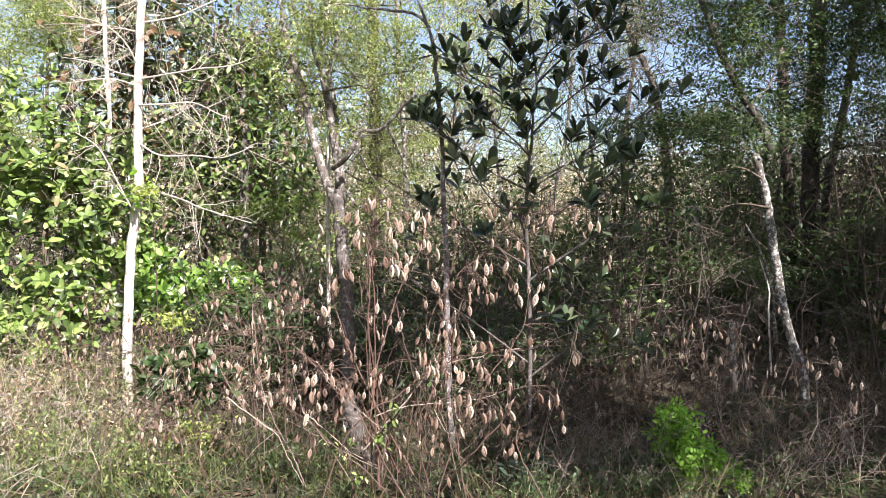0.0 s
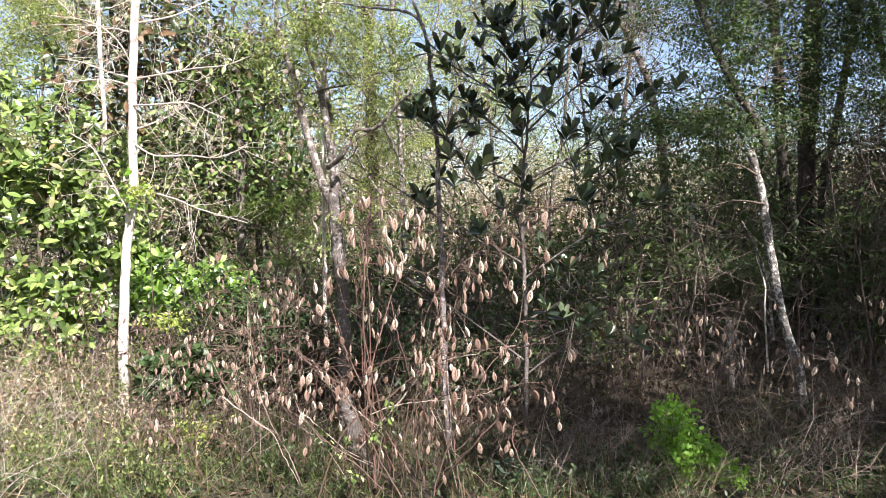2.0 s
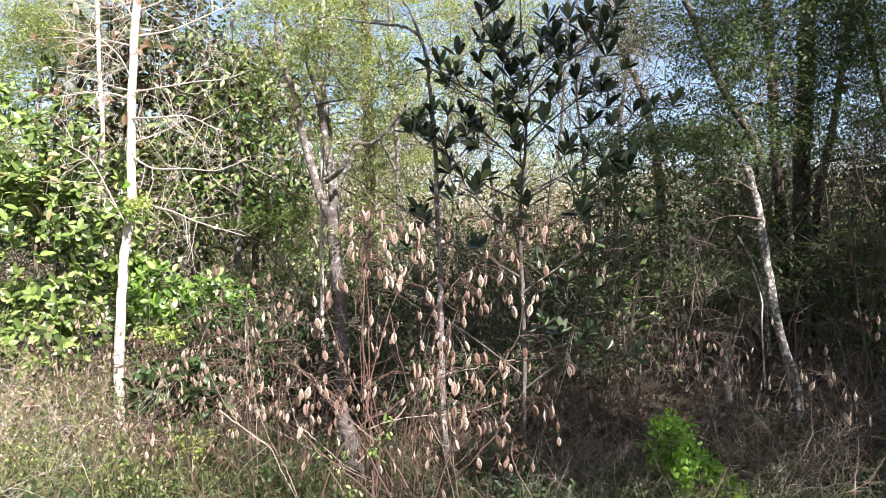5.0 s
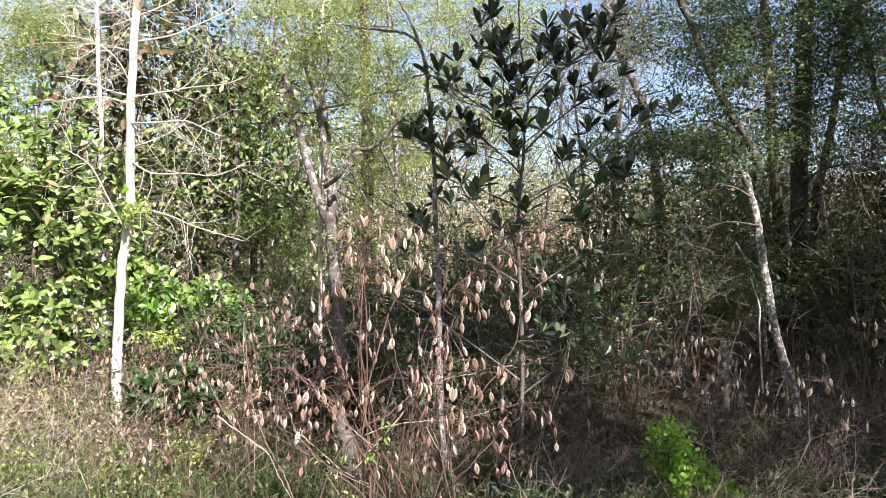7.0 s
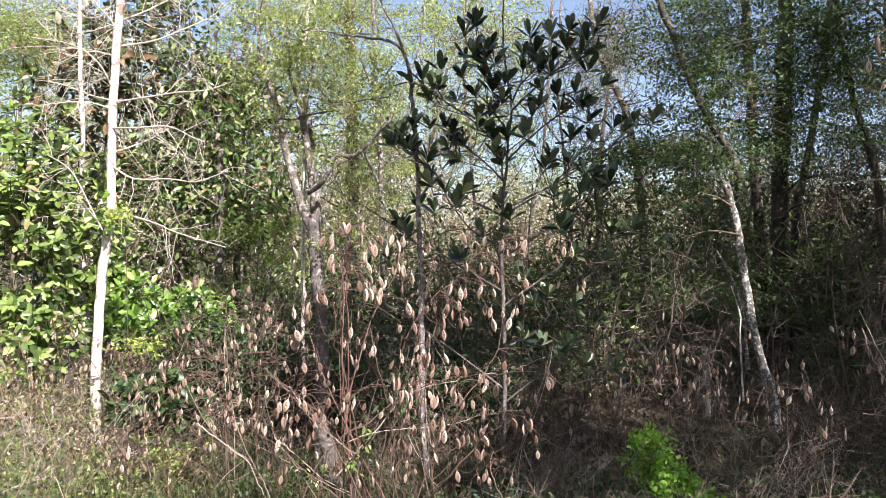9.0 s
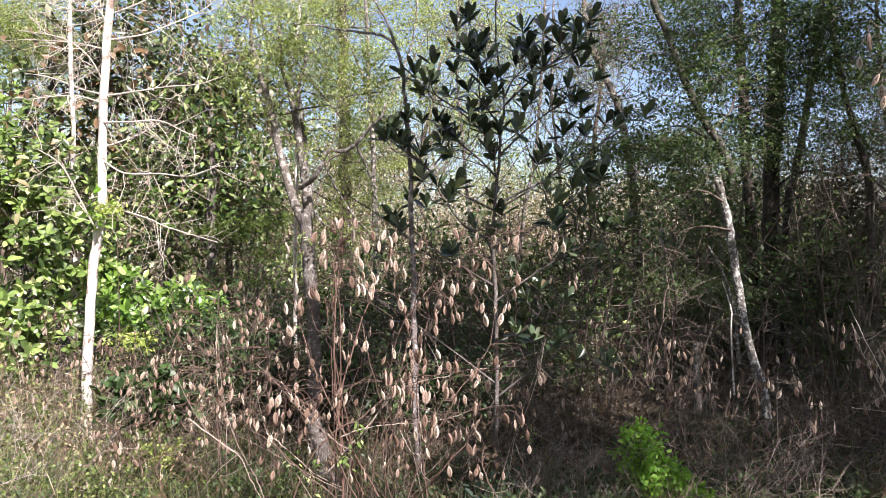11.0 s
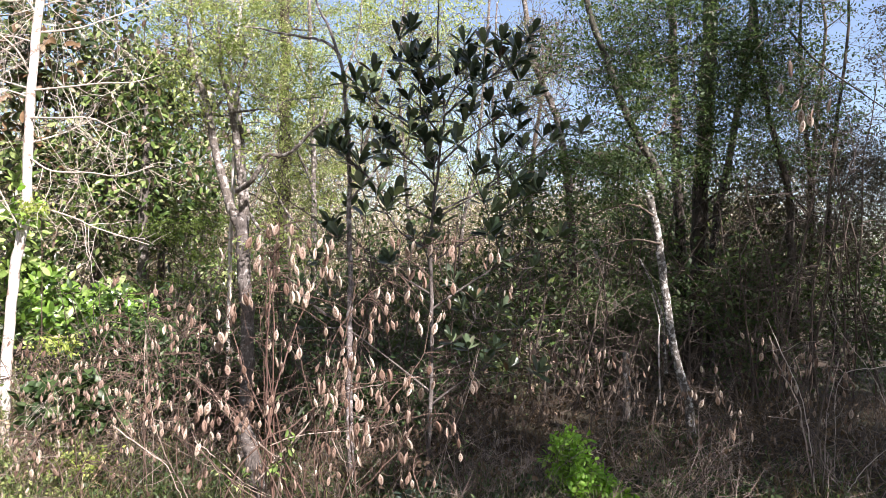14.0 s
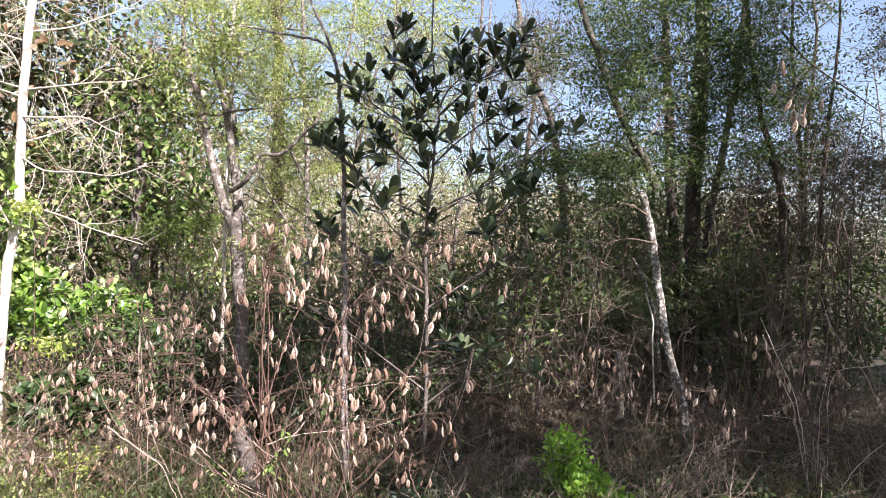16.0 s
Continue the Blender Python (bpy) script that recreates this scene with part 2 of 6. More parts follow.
# ---- mesh helpers ----
class Shape:
    """Gathers tubes and leaves as arrays, for one mesh."""

    def __init__(self):
        self.v, self.f, self.m, self.n = [], [], [], 0

    def add(self, verts, faces, mat=0):
        self.v.append(np.asarray(verts, float))
        for f in faces:
            f = np.asarray(f, int)
            self.f.append(f + self.n)
            self.m.append(np.full(len(f), mat))
        self.n += len(verts)

    def tube(self, pts, radii, sides=6, rough=0.0, rng=None):
        pts = np.asarray(pts, float)
        k = len(pts)
        radii = np.broadcast_to(np.asarray(radii, float), (k,))
        tan = np.gradient(pts, axis=0)
        tan /= np.linalg.norm(tan, axis=1)[:, None] + 1e-9
        way = pts[-1] - pts[0]
        ref = np.eye(3)[np.argmin(np.abs(way))]
        a = np.cross(tan, ref)
        a /= np.linalg.norm(a, axis=1)[:, None] + 1e-9
        b = np.cross(tan, a)
        ang = np.arange(sides) * 2 * math.pi / sides
        r = np.repeat(radii[:, None], sides, 1)
        if rough:
            r = r * (1 + rough * rng.normal(0, 1, (k, sides)))
        ring = pts[:, None] + r[..., None] * (np.cos(ang)[None, :, None] * a[:, None] + np.sin(ang)[None, :, None] * b[:, None])
        i, j = np.meshgrid(np.arange(k - 1), np.arange(sides), indexing="ij")
        j2 = (j + 1) % sides
        quads = np.stack([i * sides + j, i * sides + j2, (i + 1) * sides + j2, (i + 1) * sides + j], -1).reshape(-1, 4)
        tip = np.array([[(k - 1) * sides + q, (k - 1) * sides + (q + 1) % sides, k * sides] for q in range(sides)])
        self.add(np.vstack([ring.reshape(-1, 3), pts[-1:] + tan[-1:] * radii[-1]]), [quads, tip])

    def leaves(self, at, way, up, length, width, kind):
        """Leaves at points, along way, facing up; length and width in metres."""
        at, way, up = (np.asarray(q, float) for q in (at, way, up))
        n = len(at)
        way = way / (np.linalg.norm(way, axis=1)[:, None] + 1e-9)
        side = np.cross(way, up)
        side /= np.linalg.norm(side, axis=1)[:, None] + 1e-9
        up = np.cross(side, way)
        form, faces = LEAF_FORMS[kind]
        form = np.asarray(form, float)
        length = np.broadcast_to(length, (n,))[:, None, None]
        width = np.broadcast_to(width, (n,))[:, None, None]
        v = at[:, None] + length * form[None, :, 0:1] * way[:, None] + width * form[None, :, 1:2] * side[:, None] + length * form[None, :, 2:3] * up[:, None]
        k = len(form)
        shift = np.arange(n)[:, None, None] * k
        self.add(v.reshape(-1, 3), [(np.asarray(fs)[None] + shift).reshape(-1, len(fs[0])) for fs in faces])

    def mesh(self, name, mats, smooth=True):
        me = bpy.data.meshes.new(name)
        v = np.vstack(self.v)
        me.vertices.add(len(v))
        me.vertices.foreach_set("co", v.ravel())
        total = np.concatenate([np.full(len(f), f.shape[1]) for f in self.f])
        loops = np.concatenate([f.ravel() for f in self.f])
        me.loops.add(len(loops))
        me.loops.foreach_set("vertex_index", loops.astype(np.int32))
        me.polygons.add(len(total))
        start = np.concatenate([[0], np.cumsum(total)[:-1]])
        me.polygons.foreach_set("loop_start", start.astype(np.int32))
        me.polygons.foreach_set("material_index", np.concatenate(self.m).astype(np.int32))
        me.polygons.foreach_set("use_smooth", np.full(len(total), smooth))
        for m in mats:
            me.materials.append(m)
        me.update(calc_edges=True)
        me.validate()
        return me


LEAF_FORMS = {
    # base, two edge points and tip, folded along the rib
    "small": ([(0, 0, 0), (0.45, -0.5, 0.07), (1, 0, -0.05), (0.45, 0.5, 0.07)], [[(0, 1, 2), (0, 2, 3)]]),
    # oval, cupped along the rib, tip bent down
    "broad": ([(0, 0, 0), (0.4, 0, 0), (0.75, 0, -0.03), (1, 0, -0.12), (0.3, -0.42, 0.06), (0.68, -0.42, 0.03), (0.3, 0.42, 0.06), (0.68, 0.42, 0.03)],
              [[(0, 4, 1), (0, 1, 6), (5, 3, 2), (2, 3, 7)], [(4, 5, 2, 1), (1, 2, 7, 6)]]),
    # a smooth oval, cupped along the rib, tip bent down
    "round": ([(a, k * h, abs(k) * h * 0.16 - 0.13 * a * a) for a, h in ((0, 0.02), (0.15, 0.27), (0.36, 0.43), (0.58, 0.46), (0.78, 0.35), (0.92, 0.17), (1, 0.015)) for k in (-1, 0, 1)],
              [[(i * 3 + j, i * 3 + j + 1, i * 3 + j + 4, i * 3 + j + 3) for i in range(6) for j in range(2)]]),
    # a long oval with a blunt tip, keeled
    "oval": ([(a, k * h, abs(k) * h * 0.3 + 0.1 * (a * a - 0.3 * a)) for a, h in ((0, 0.014), (0.1, 0.06), (0.27, 0.13), (0.48, 0.185), (0.68, 0.205), (0.85, 0.165), (0.95, 0.095), (1, 0.01)) for k in (-1, 0, 1)],
             [[(i * 3 + j, i * 3 + j + 1, i * 3 + j + 4, i * 3 + j + 3) for i in range(7) for j in range(2)]]),
    # a blade that bends over
    "blade": ([(0, -0.5, 0), (0, 0.5, 0), (0.4, -0.42, 0.04), (0.4, 0.42, 0.04), (0.75, -0.28, -0.03), (0.75, 0.28, -0.03), (1, 0, -0.2)],
              [[(0, 1, 3, 2), (2, 3, 5, 4)], [(4, 5, 6)]]),
}


def unit(v):
    v = np.asarray(v, float)
    return v / (np.linalg.norm(v) + 1e-9)


def smooth_path(pts, step=5):
    """A rounded line through the points."""
    p = np.asarray(pts, float)
    p = np.vstack([2 * p[0] - p[1], p, 2 * p[-1] - p[-2]])
    res = []
    for i in range(1, len(p) - 2):
        for t in np.arange(step) / step:
            res.append(0.5 * (2 * p[i] + (p[i + 1] - p[i - 1]) * t + (2 * p[i - 1] - 5 * p[i] + 4 * p[i + 1] - p[i + 2]) * t * t
                              + (3 * p[i] - p[i - 1] - 3 * p[i + 1] + p[i + 2]) * t ** 3))
    res.append(p[-2])
    return np.array(res)


def wander(rng, start, way, length, n=5, bend=0.22, rise=0.0):
    """A crooked line from start along way."""
    pts, d = [np.asarray(start, float)], unit(way)
    for _ in range(n):
        d = unit(d + rng.normal(0, bend, 3) + (0, 0, rise))
        pts.append(pts[-1] + d * length / n)
    return np.array(pts)


def side_twigs(rng, shape, path, r, count, length, level=1, start=0.25, rise=0.03, sides=4, spread=0.9, taper=0.3):
    """Twigs off a path, and twigs off those; returns all the lines drawn."""
    lines = []
    for _ in range(count):
        at = rng.uniform(start, 1.0) * (len(path) - 1)
        i = min(int(at), len(path) - 2)
        p = path[i] + (path[i + 1] - path[i]) * (at - i)
        tan = unit(path[i + 1] - path[i])
        out_way = unit(np.cross(tan, rng.normal(0, 1, 3)))
        ln = length * rng.uniform(0.45, 1.15) * (1.15 - 0.5 * at / (len(path) - 1))
        line = wander(rng, p, tan * (1 - spread) + out_way * spread, ln, n=5, rise=rise)
        shape.tube(line, np.linspace(r, r * taper, 6), sides)
        lines.append(line)
        if level > 1:
            lines += side_twigs(rng, shape, line, r * 0.55, max(2, count // 3), ln * 0.5, level - 1, 0.2, rise, 3, spread)
    return lines


def leaves_on(rng, shape, lines, count, length, kind, width=0.45, droop=-0.15, scatter=0.04, start=0.3):
    """Leaves along twigs."""
    if not lines or not count:
        return
    arr = np.array([ln for ln in lines if len(ln) == len(lines[0])])
    k = rng.integers(0, len(arr), count)
    t = rng.uniform(start, 1, count) * (arr.shape[1] - 1)
    i = np.minimum(t.astype(int), arr.shape[1] - 2)
    a, b = arr[k, i], arr[k, i + 1]
    p = a + (b - a) * (t - i)[:, None] + rng.normal(0, scatter, (count, 3))
    tan = (b - a) / (np.linalg.norm(b - a, axis=1)[:, None] + 1e-9)
    way = tan * 0.5 + rng.normal(0, 0.6, (count, 3)) + (0, 0, droop)
    up = rng.normal(0, 0.5, (count, 3)) + (0, 0, 1)
    ln = length * rng.uniform(0.6, 1.25, count)
    shape.leaves(p, way, up, ln, ln * width, kind)


def clump_leaves(rng, shape, centre, size, clumps, per, length, kind, width=0.45, spread=0.28, droop=-0.2, twig=None, twig_r=0.004, hollow=0.3, flat=1.0):
    """Leaves in uneven clumps on short twigs, within an ellipsoid, thinner towards its middle."""
    centre, size = np.asarray(centre, float), np.asarray(size, float)
    d = rng.normal(0, 1, (clumps, 3))
    d /= np.linalg.norm(d, axis=1)[:, None]
    rad = rng.uniform(hollow, 1.0, clumps) ** 0.6 * (1 + 0.22 * rng.normal(0, 1, clumps))
    c = centre + d * rad[:, None] * size
    ax = d * 0.6 + rng.normal(0, 0.5, (clumps, 3))
    ax[:, 2] *= flat
    ax /= np.linalg.norm(ax, axis=1)[:, None]
    ln_c = spread * rng.uniform(0.6, 1.5, clumps)
    if twig is not None:
        for q in range(clumps):
            line = wander(rng, c[q] - ax[q] * ln_c[q] * 1.6, ax[q], ln_c[q] * 2.6, n=4)
            twig.tube(line, np.linspace(twig_r, twig_r * 0.4, 5), 3)
    n = clumps * per
    k = np.repeat(np.arange(clumps), per)
    t = rng.uniform(-1, 1, n)
    p = c[k] + ax[k] * (t * ln_c[k])[:, None] + rng.normal(0, 1, (n, 3)) * (1, 1, flat) * (ln_c[k] * 0.3)[:, None]
    way = ax[k] * 0.6 + rng.normal(0, 0.6, (n, 3)) + (0, 0, droop)
    up = rng.normal(0, 0.55, (n, 3)) + (0, 0, 1)
    ln = length * rng.uniform(0.6, 1.3, n)
    shape.leaves(p, way, up, ln, ln * width, kind)
    return c


def whorl_leaves(rng, shape, centre, size, shoots, per, length, kind, width=0.45, twig=None, twig_r=0.004, hollow=0.45, single=None, made=None):
    """Shoots within an ellipsoid, each ending in a whorl of leaves that spreads towards the light."""
    for _ in range(shoots):
        d = unit(rng.normal(0, 1, 3))
        p = np.asarray(centre) + d * rng.uniform(hollow, 1.05) * np.asarray(size)
        way = unit(d * 0.5 + (0.1, -0.5, 0.7) + rng.normal(0, 0.35, 3))
        if twig is not None:
            line = wander(rng, p - way * length * 1.8 + rng.normal(0, 0.03, 3), way, length * 1.8, n=4, bend=0.12)
            p = line[-1]
            twig.tube(line, np.linspace(twig_r, twig_r * 0.6, 5), 4)
        n = max(4, int(per + rng.integers(-2, 3)))
        ang = np.arange(n) * 2.4 + rng.uniform(0, 6) + rng.normal(0, 0.2, n)
        lean = 0.55 + 0.95 * (1 - np.arange(n) / n) + rng.normal(0, 0.15, n)
        a = unit(np.cross(way, (0.3, 0.2, 1)))
        b = np.cross(way, a)
        side = np.cos(ang)[:, None] * a + np.sin(ang)[:, None] * b
        out_way = way * np.cos(lean)[:, None] + side * np.sin(lean)[:, None] + (0, 0, -0.08)
        up = np.cross(np.cross(out_way, way), out_way) + rng.normal(0, 0.15, (n, 3))
        ln = length * rng.uniform(0.7, 1.25, n)
        roots = p - way * (length * 0.35 * (1 - np.arange(n) / n))[:, None]
        if single is None or len(made) > 292 or p[1] > centre[1]:
            shape.leaves(roots, out_way, up, ln, ln * width, kind)
            continue
        for k in range(n):
            fx = unit(out_way[k])
            fy = unit(np.cross(fx, up[k]))
            fz = np.cross(fy, fx)
            lf = new("leaf", single)
            lf.matrix_basis = Matrix.Translation(roots[k]) @ Matrix((fx, fy, fz)).transposed().to_4x4() @ Matrix.Diagonal((ln[k], ln[k] * width, ln[k], 1))
            made.append(lf)


# ---- objects ----
def thing(name, label, category, group="", at=(0, 0, 0), kind=""):
    e = new(name)
    e.location = at
    e.empty_display_size = 0.2
    return tagged(e, label, category, group, kind)


def part(name, shape, mats, parent, label="", smooth=True, kind=""):
    me = shape if isinstance(shape, bpy.types.Mesh) else shape.mesh(name, mats if isinstance(mats, (list, tuple)) else [mats], smooth)
    ob = new(name, me)
    ob.parent = parent
    root = parent
    off = Vector()
    while root is not None:
        off += root.location
        root = root.parent
    ob.matrix_parent_inverse = Matrix.Translation(-off)
    return tagged(ob, label, kind=kind)


def stuff(name, shape, mats, label, category):
    return tagged(new(name, shape.mesh(name, mats if isinstance(mats, (list, tuple)) else [mats])), label, category, kind="stuff")


def taper(path, r0, r1):
    return np.linspace(r0, r1, len(path))


def trunk_shape(rng, pts, r0, r1, sides=12, flare=0.35, step=6):
    path = smooth_path(pts, step)
    path[1:-1] += rng.normal(0, r0 * 0.12, (len(path) - 2, 3))
    r = taper(path, r0, r1)
    r[:4] *= 1 + flare * np.array([1, 0.55, 0.25, 0.1])
    s = Shape()
    s.tube(path, r, sides, 0.045, rng)
    return s, path


# ---- ground ----
def height(x, y):
    return 0.06 * math.sin(x * 0.9 + 0.4) * math.cos(y * 0.7) + 0.05 * noise.noise(Vector((x * 0.8, y * 0.8, 0.3))) + max(0.0, y - 12) * 0.03 * min(1.0, max(0.0, (60 - y) / 40))


def ground():
    s = Shape()
    ax = np.concatenate([[-3000, -800, -250, -90], np.linspace(-40, -9, 16), np.linspace(-8.5, 8.5, 69), np.linspace(9, 40, 16), [90, 250, 800, 3000]])
    ay = np.concatenate([[-3000, -800, -250, -90, -40, -20, -10, -5], np.linspace(-3, 14, 69), np.linspace(15, 60, 20), [90, 250, 800, 3000]])
    v = [(x, y, height(x, y) if abs(x) < 60 and abs(y) < 80 else 0.0) for y in ay for x in ax]
    w = len(ax)
    i, j = np.meshgrid(np.arange(len(ay) - 1), np.arange(w - 1), indexing="ij")
    s.add(v, [np.stack([i * w + j, i * w + j + 1, (i + 1) * w + j + 1, (i + 1) * w + j], -1).reshape(-1, 4)])
    return tagged(new("ground", s.mesh("ground", [GROUND])), "brown leaf-littered forest floor with mossy patches", "ground", kind="structure")


ground()


def in_area(rng, n, x0, x1, y0, y1):
    x, y = rng.uniform(x0, x1, n), rng.uniform(y0, y1, n)
    return np.stack([x, y, [height(a, b) for a, b in zip(x, y)]], 1)


def blades(rng, pts, length, width, lean=0.35):
    s = Shape()
    n = len(pts)
    way = rng.normal(0, lean, (n, 3)) + (0, 0, 1)
    up = rng.normal(0, 1, (n, 3))
    up[:, 2] = 0.3
    ln = length * rng.uniform(0.4, 1.3, n)
    s.leaves(pts - (0, 0, 0.02), way, up, ln, width * rng.uniform(0.6, 1.3, n), "blade")
    return s


def litter_leaves(rng, pts):
    """Curled leaves lying on the ground."""
    s = Shape()
    n = len(pts)
    way = rng.normal(0, 1, (n, 3)) * (1, 1, 0.25)
    up = rng.normal(0, 0.35, (n, 3)) + (0, 0, 1)
    ln = rng.uniform(0.03, 0.075, n)
    s.leaves(pts + (0, 0, 0.012), way, up, ln, ln * 0.5, "small")
    return s


def tangle(rng, pts, length, r, forks=3, bend=0.28, lean=0.5):
    """Bare weed stems with forks, standing and leaning every way."""
    s = Shape()
    for p in pts:
        ln = length * rng.uniform(0.5, 1.3)
        line = wander(rng, p - (0, 0, 0.02), rng.normal(0, lean, 3) + (0, 0, 1), ln, n=6, bend=bend)
        s.tube(line, np.linspace(r, r * 0.4, 7), 3)
        for _ in range(forks):
            i = rng.integers(1, 6)
            t = wander(rng, line[i], unit(line[i] - line[i - 1]) + rng.normal(0, 0.7, 3), ln * rng.uniform(0.2, 0.5), n=4, bend=bend)
            s.tube(t, np.linspace(r * 0.6, r * 0.25, 5), 3)
    return s


def patches(rng, n, x0, x1, y0, y1, count=40, size=0.22):
    """Points in tufts, uneven over an area."""
    c = in_area(rng, count, x0, x1, y0, y1)
    p = c[rng.integers(0, count, n)] + rng.normal(0, 1, (n, 3)) * (size, size, 0)
    # thin in front of the pale tree
    p = p[~((p[:, 0] > -2.75) & (p[:, 0] < -1.75) & (p[:, 1] < 5.2) & (p[:, 1] > 4.2) & (rng.uniform(0, 1, len(p)) < 0.7))]
    p[:, 2] = [height(a, b) for a, b in p[:, :2]]
    return p


def herbs(rng, pts, tall, leaf_len, per=9):
    """Low leafy herbs: a stem and leaves up it."""
    s = Shape()
    lines = []
    for p in pts:
        line = wander(rng, p, rng.normal(0, 0.4, 3) + (0, 0, 1), tall * rng.uniform(0.4, 1.3), n=4)
        s.tube(line, np.linspace(0.002, 0.001, 5), 3)
        lines.append(line)
    leaves_on(rng, s, lines, len(pts) * per, leaf_len, "broad", 0.5, 0.0, 0.015, 0.1)
    return s


rng = np.random.default_rng(11)
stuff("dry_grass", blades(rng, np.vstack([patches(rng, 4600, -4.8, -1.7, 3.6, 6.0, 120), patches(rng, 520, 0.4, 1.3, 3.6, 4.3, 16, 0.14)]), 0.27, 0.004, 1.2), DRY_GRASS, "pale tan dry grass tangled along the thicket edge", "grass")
stuff("green_grass", blades(rng, np.vstack([patches(rng, 5200, -3.6, -0.4, 3.5, 5.0, 60, 0.16), patches(rng, 2600, -1.6, 1.2, 3.5, 4.9, 60, 0.2), patches(rng, 1500, 1.0, 3.6, 3.6, 5.0, 30, 0.16)]), 0.18, 0.0045, 1.0), GREEN_GRASS, "low green and yellowing grass among the weeds", "grass")
stuff("shaded_dry_grass", blades(rng, np.vstack([patches(rng, 2600, 0.6, 5.4, 3.6, 7.0, 70), patches(rng, 900, -1.5, 1.0, 3.5, 5.2, 60)]), 0.3, 0.005, 1.1), DRY_GRASS_IN_SHADE, "sparse dry grass coloured dark for shade under the trees", "grass")
stuff("grey_weed_stems", tangle(rng, patches(rng, 600, -4.8, -1.3, 3.8, 6.0, 90, 0.14), 0.55, 0.0024, 5, 0.45, 0.9), TWIG_GREY, "grey dead weed stems in a tangle", "weeds")
stuff("dry_weed_stems", tangle(rng, np.vstack([patches(rng, 460, -4.8, -1.75, 4.1, 6.0, 90, 0.12), patches(rng, 60, -3.2, -1.8, 3.7, 4.6, 30, 0.14)]), 0.58, 0.0019, 6, 0.4, 0.8), TWIG_PALE, "pale dead weed stems in a sunlit tangle", "weeds")
stuff("bramble_stems", tangle(rng, patches(rng, 560, 0.9, 5.4, 4.2, 7.0, 130, 0.2), 0.7, 0.002, 5, 0.35, 1.2), TWIG_GREY, "grey-brown leafless bramble stems in a shaded tangle", "weeds")
stuff("pale_brambles", tangle(rng, np.vstack([patches(rng, 90, 1.8, 5.4, 4.4, 6.0, 60, 0.3), patches(rng, 110, 1.6, 4.4, 3.7, 4.8, 40, 0.25)]), 0.62, 0.0022, 4, 0.36, 1.3), BLEACHED, "pale arching bramble stems among the dark ones", "weeds")
stuff("undergrowth_stems", tangle(rng, patches(rng, 280, -2.0, 1.2, 4.6, 7.5, 50, 0.25), 0.8, 0.003, 5, 0.3, 0.6), TWIG_GREY, "brown leafless stems of the undergrowth", "weeds")
stuff("tall_weed_stems", tangle(rng, patches(rng, 400, -4.9, -2.3, 4.7, 6.3, 110, 0.16), 0.9, 0.0019, 8, 0.36, 0.7), TWIG_TAN, "tall tan dead weeds in a dense sunlit tangle", "weeds")
stuff("tall_grey_weeds", tangle(rng, patches(rng, 260, -4.9, -2.3, 4.9, 6.3, 80, 0.16), 0.9, 0.0019, 8, 0.36, 0.8), TWIG_PALE, "tall bleached dead weeds in a dense sunlit tangle", "weeds")
stuff("fallen_twigs", tangle(rng, patches(rng, 150, -3.2, -1.5, 3.5, 4.8, 50, 0.2) + (0, 0, 0.05), 0.6, 0.002, 5, 0.4, 2.2), TWIG_TAN, "tan fallen twigs and bramble runners lying low", "twigs")
stuff("bramble_runners", tangle(rng, patches(rng, 170, 1.2, 4.8, 3.7, 5.4, 60, 0.2) + (0, 0, 0.08), 0.65, 0.0022, 5, 0.38, 2.0), TWIG_TAN, "tan bramble runners lying low in the shade", "twigs")
stuff("dark_twigs", tangle(rng, patches(rng, 260, -1.6, 1.6, 3.5, 4.9, 80, 0.2) + (0, 0, 0.05), 0.6, 0.002, 5, 0.4, 2.2), TWIG_GREY, "dark brown fallen twigs lying low", "twigs")
stuff("fallen_leaves", litter_leaves(rng, np.vstack([in_area(rng, 5000, -4.5, 4.5, 3.4, 6.0), in_area(rng, 2500, -3, 5, 6.0, 9.0)])), BROWN_LEAF, "fallen brown leaves scattered over the forest floor", "leaves")
stuff("withered_weeds", herbs(rng, patches(rng, 1000, -4.4, 4.8, 4.0, 7.0, 140, 0.25), 0.5, 0.042, 7), BROWN_LEAF, "withered brown leafy weeds", "weeds")
stuff("fresh_herbs", herbs(rng, np.vstack([patches(rng, 380, -3.8, -1.2, 3.6, 5.0, 40, 0.14), patches(rng, 700, -4.6, -1.9, 4.2, 5.8, 60, 0.16) + (0, 0, 0.1), patches(rng, 500, -3.8, -1.4, 3.7, 4.6, 40, 0.16)]), 0.3, 0.028, 9), HERB_LEAF, "fresh green herbs among the dry weeds", "weeds")
stuff("leafy_weeds", herbs(rng, patches(rng, 420, -4.9, -2.0, 4.6, 5.9, 60, 0.16), 0.7, 0.036, 14), HERB_LEAF, "knee-high green leafy weeds among dry stems", "weeds")
stuff("dry_leafy_weeds", herbs(rng, patches(rng, 620, -4.9, -1.7, 3.9, 5.9, 110, 0.18), 0.6, 0.026, 22), DRY_GRASS, "bleached dry weeds with small curled leaves", "weeds")
stuff("bramble_heap", tangle(rng, np.vstack([patches(rng, 230, 0.55, 1.3, 3.9, 4.6, 24, 0.12), patches(rng, 50, 1.9, 3.4, 4.0, 4.7, 24, 0.14)]), 0.45, 0.0021, 6, 0.4, 1.9), BLEACHED, "low heap of bleached bramble stems", "weeds")
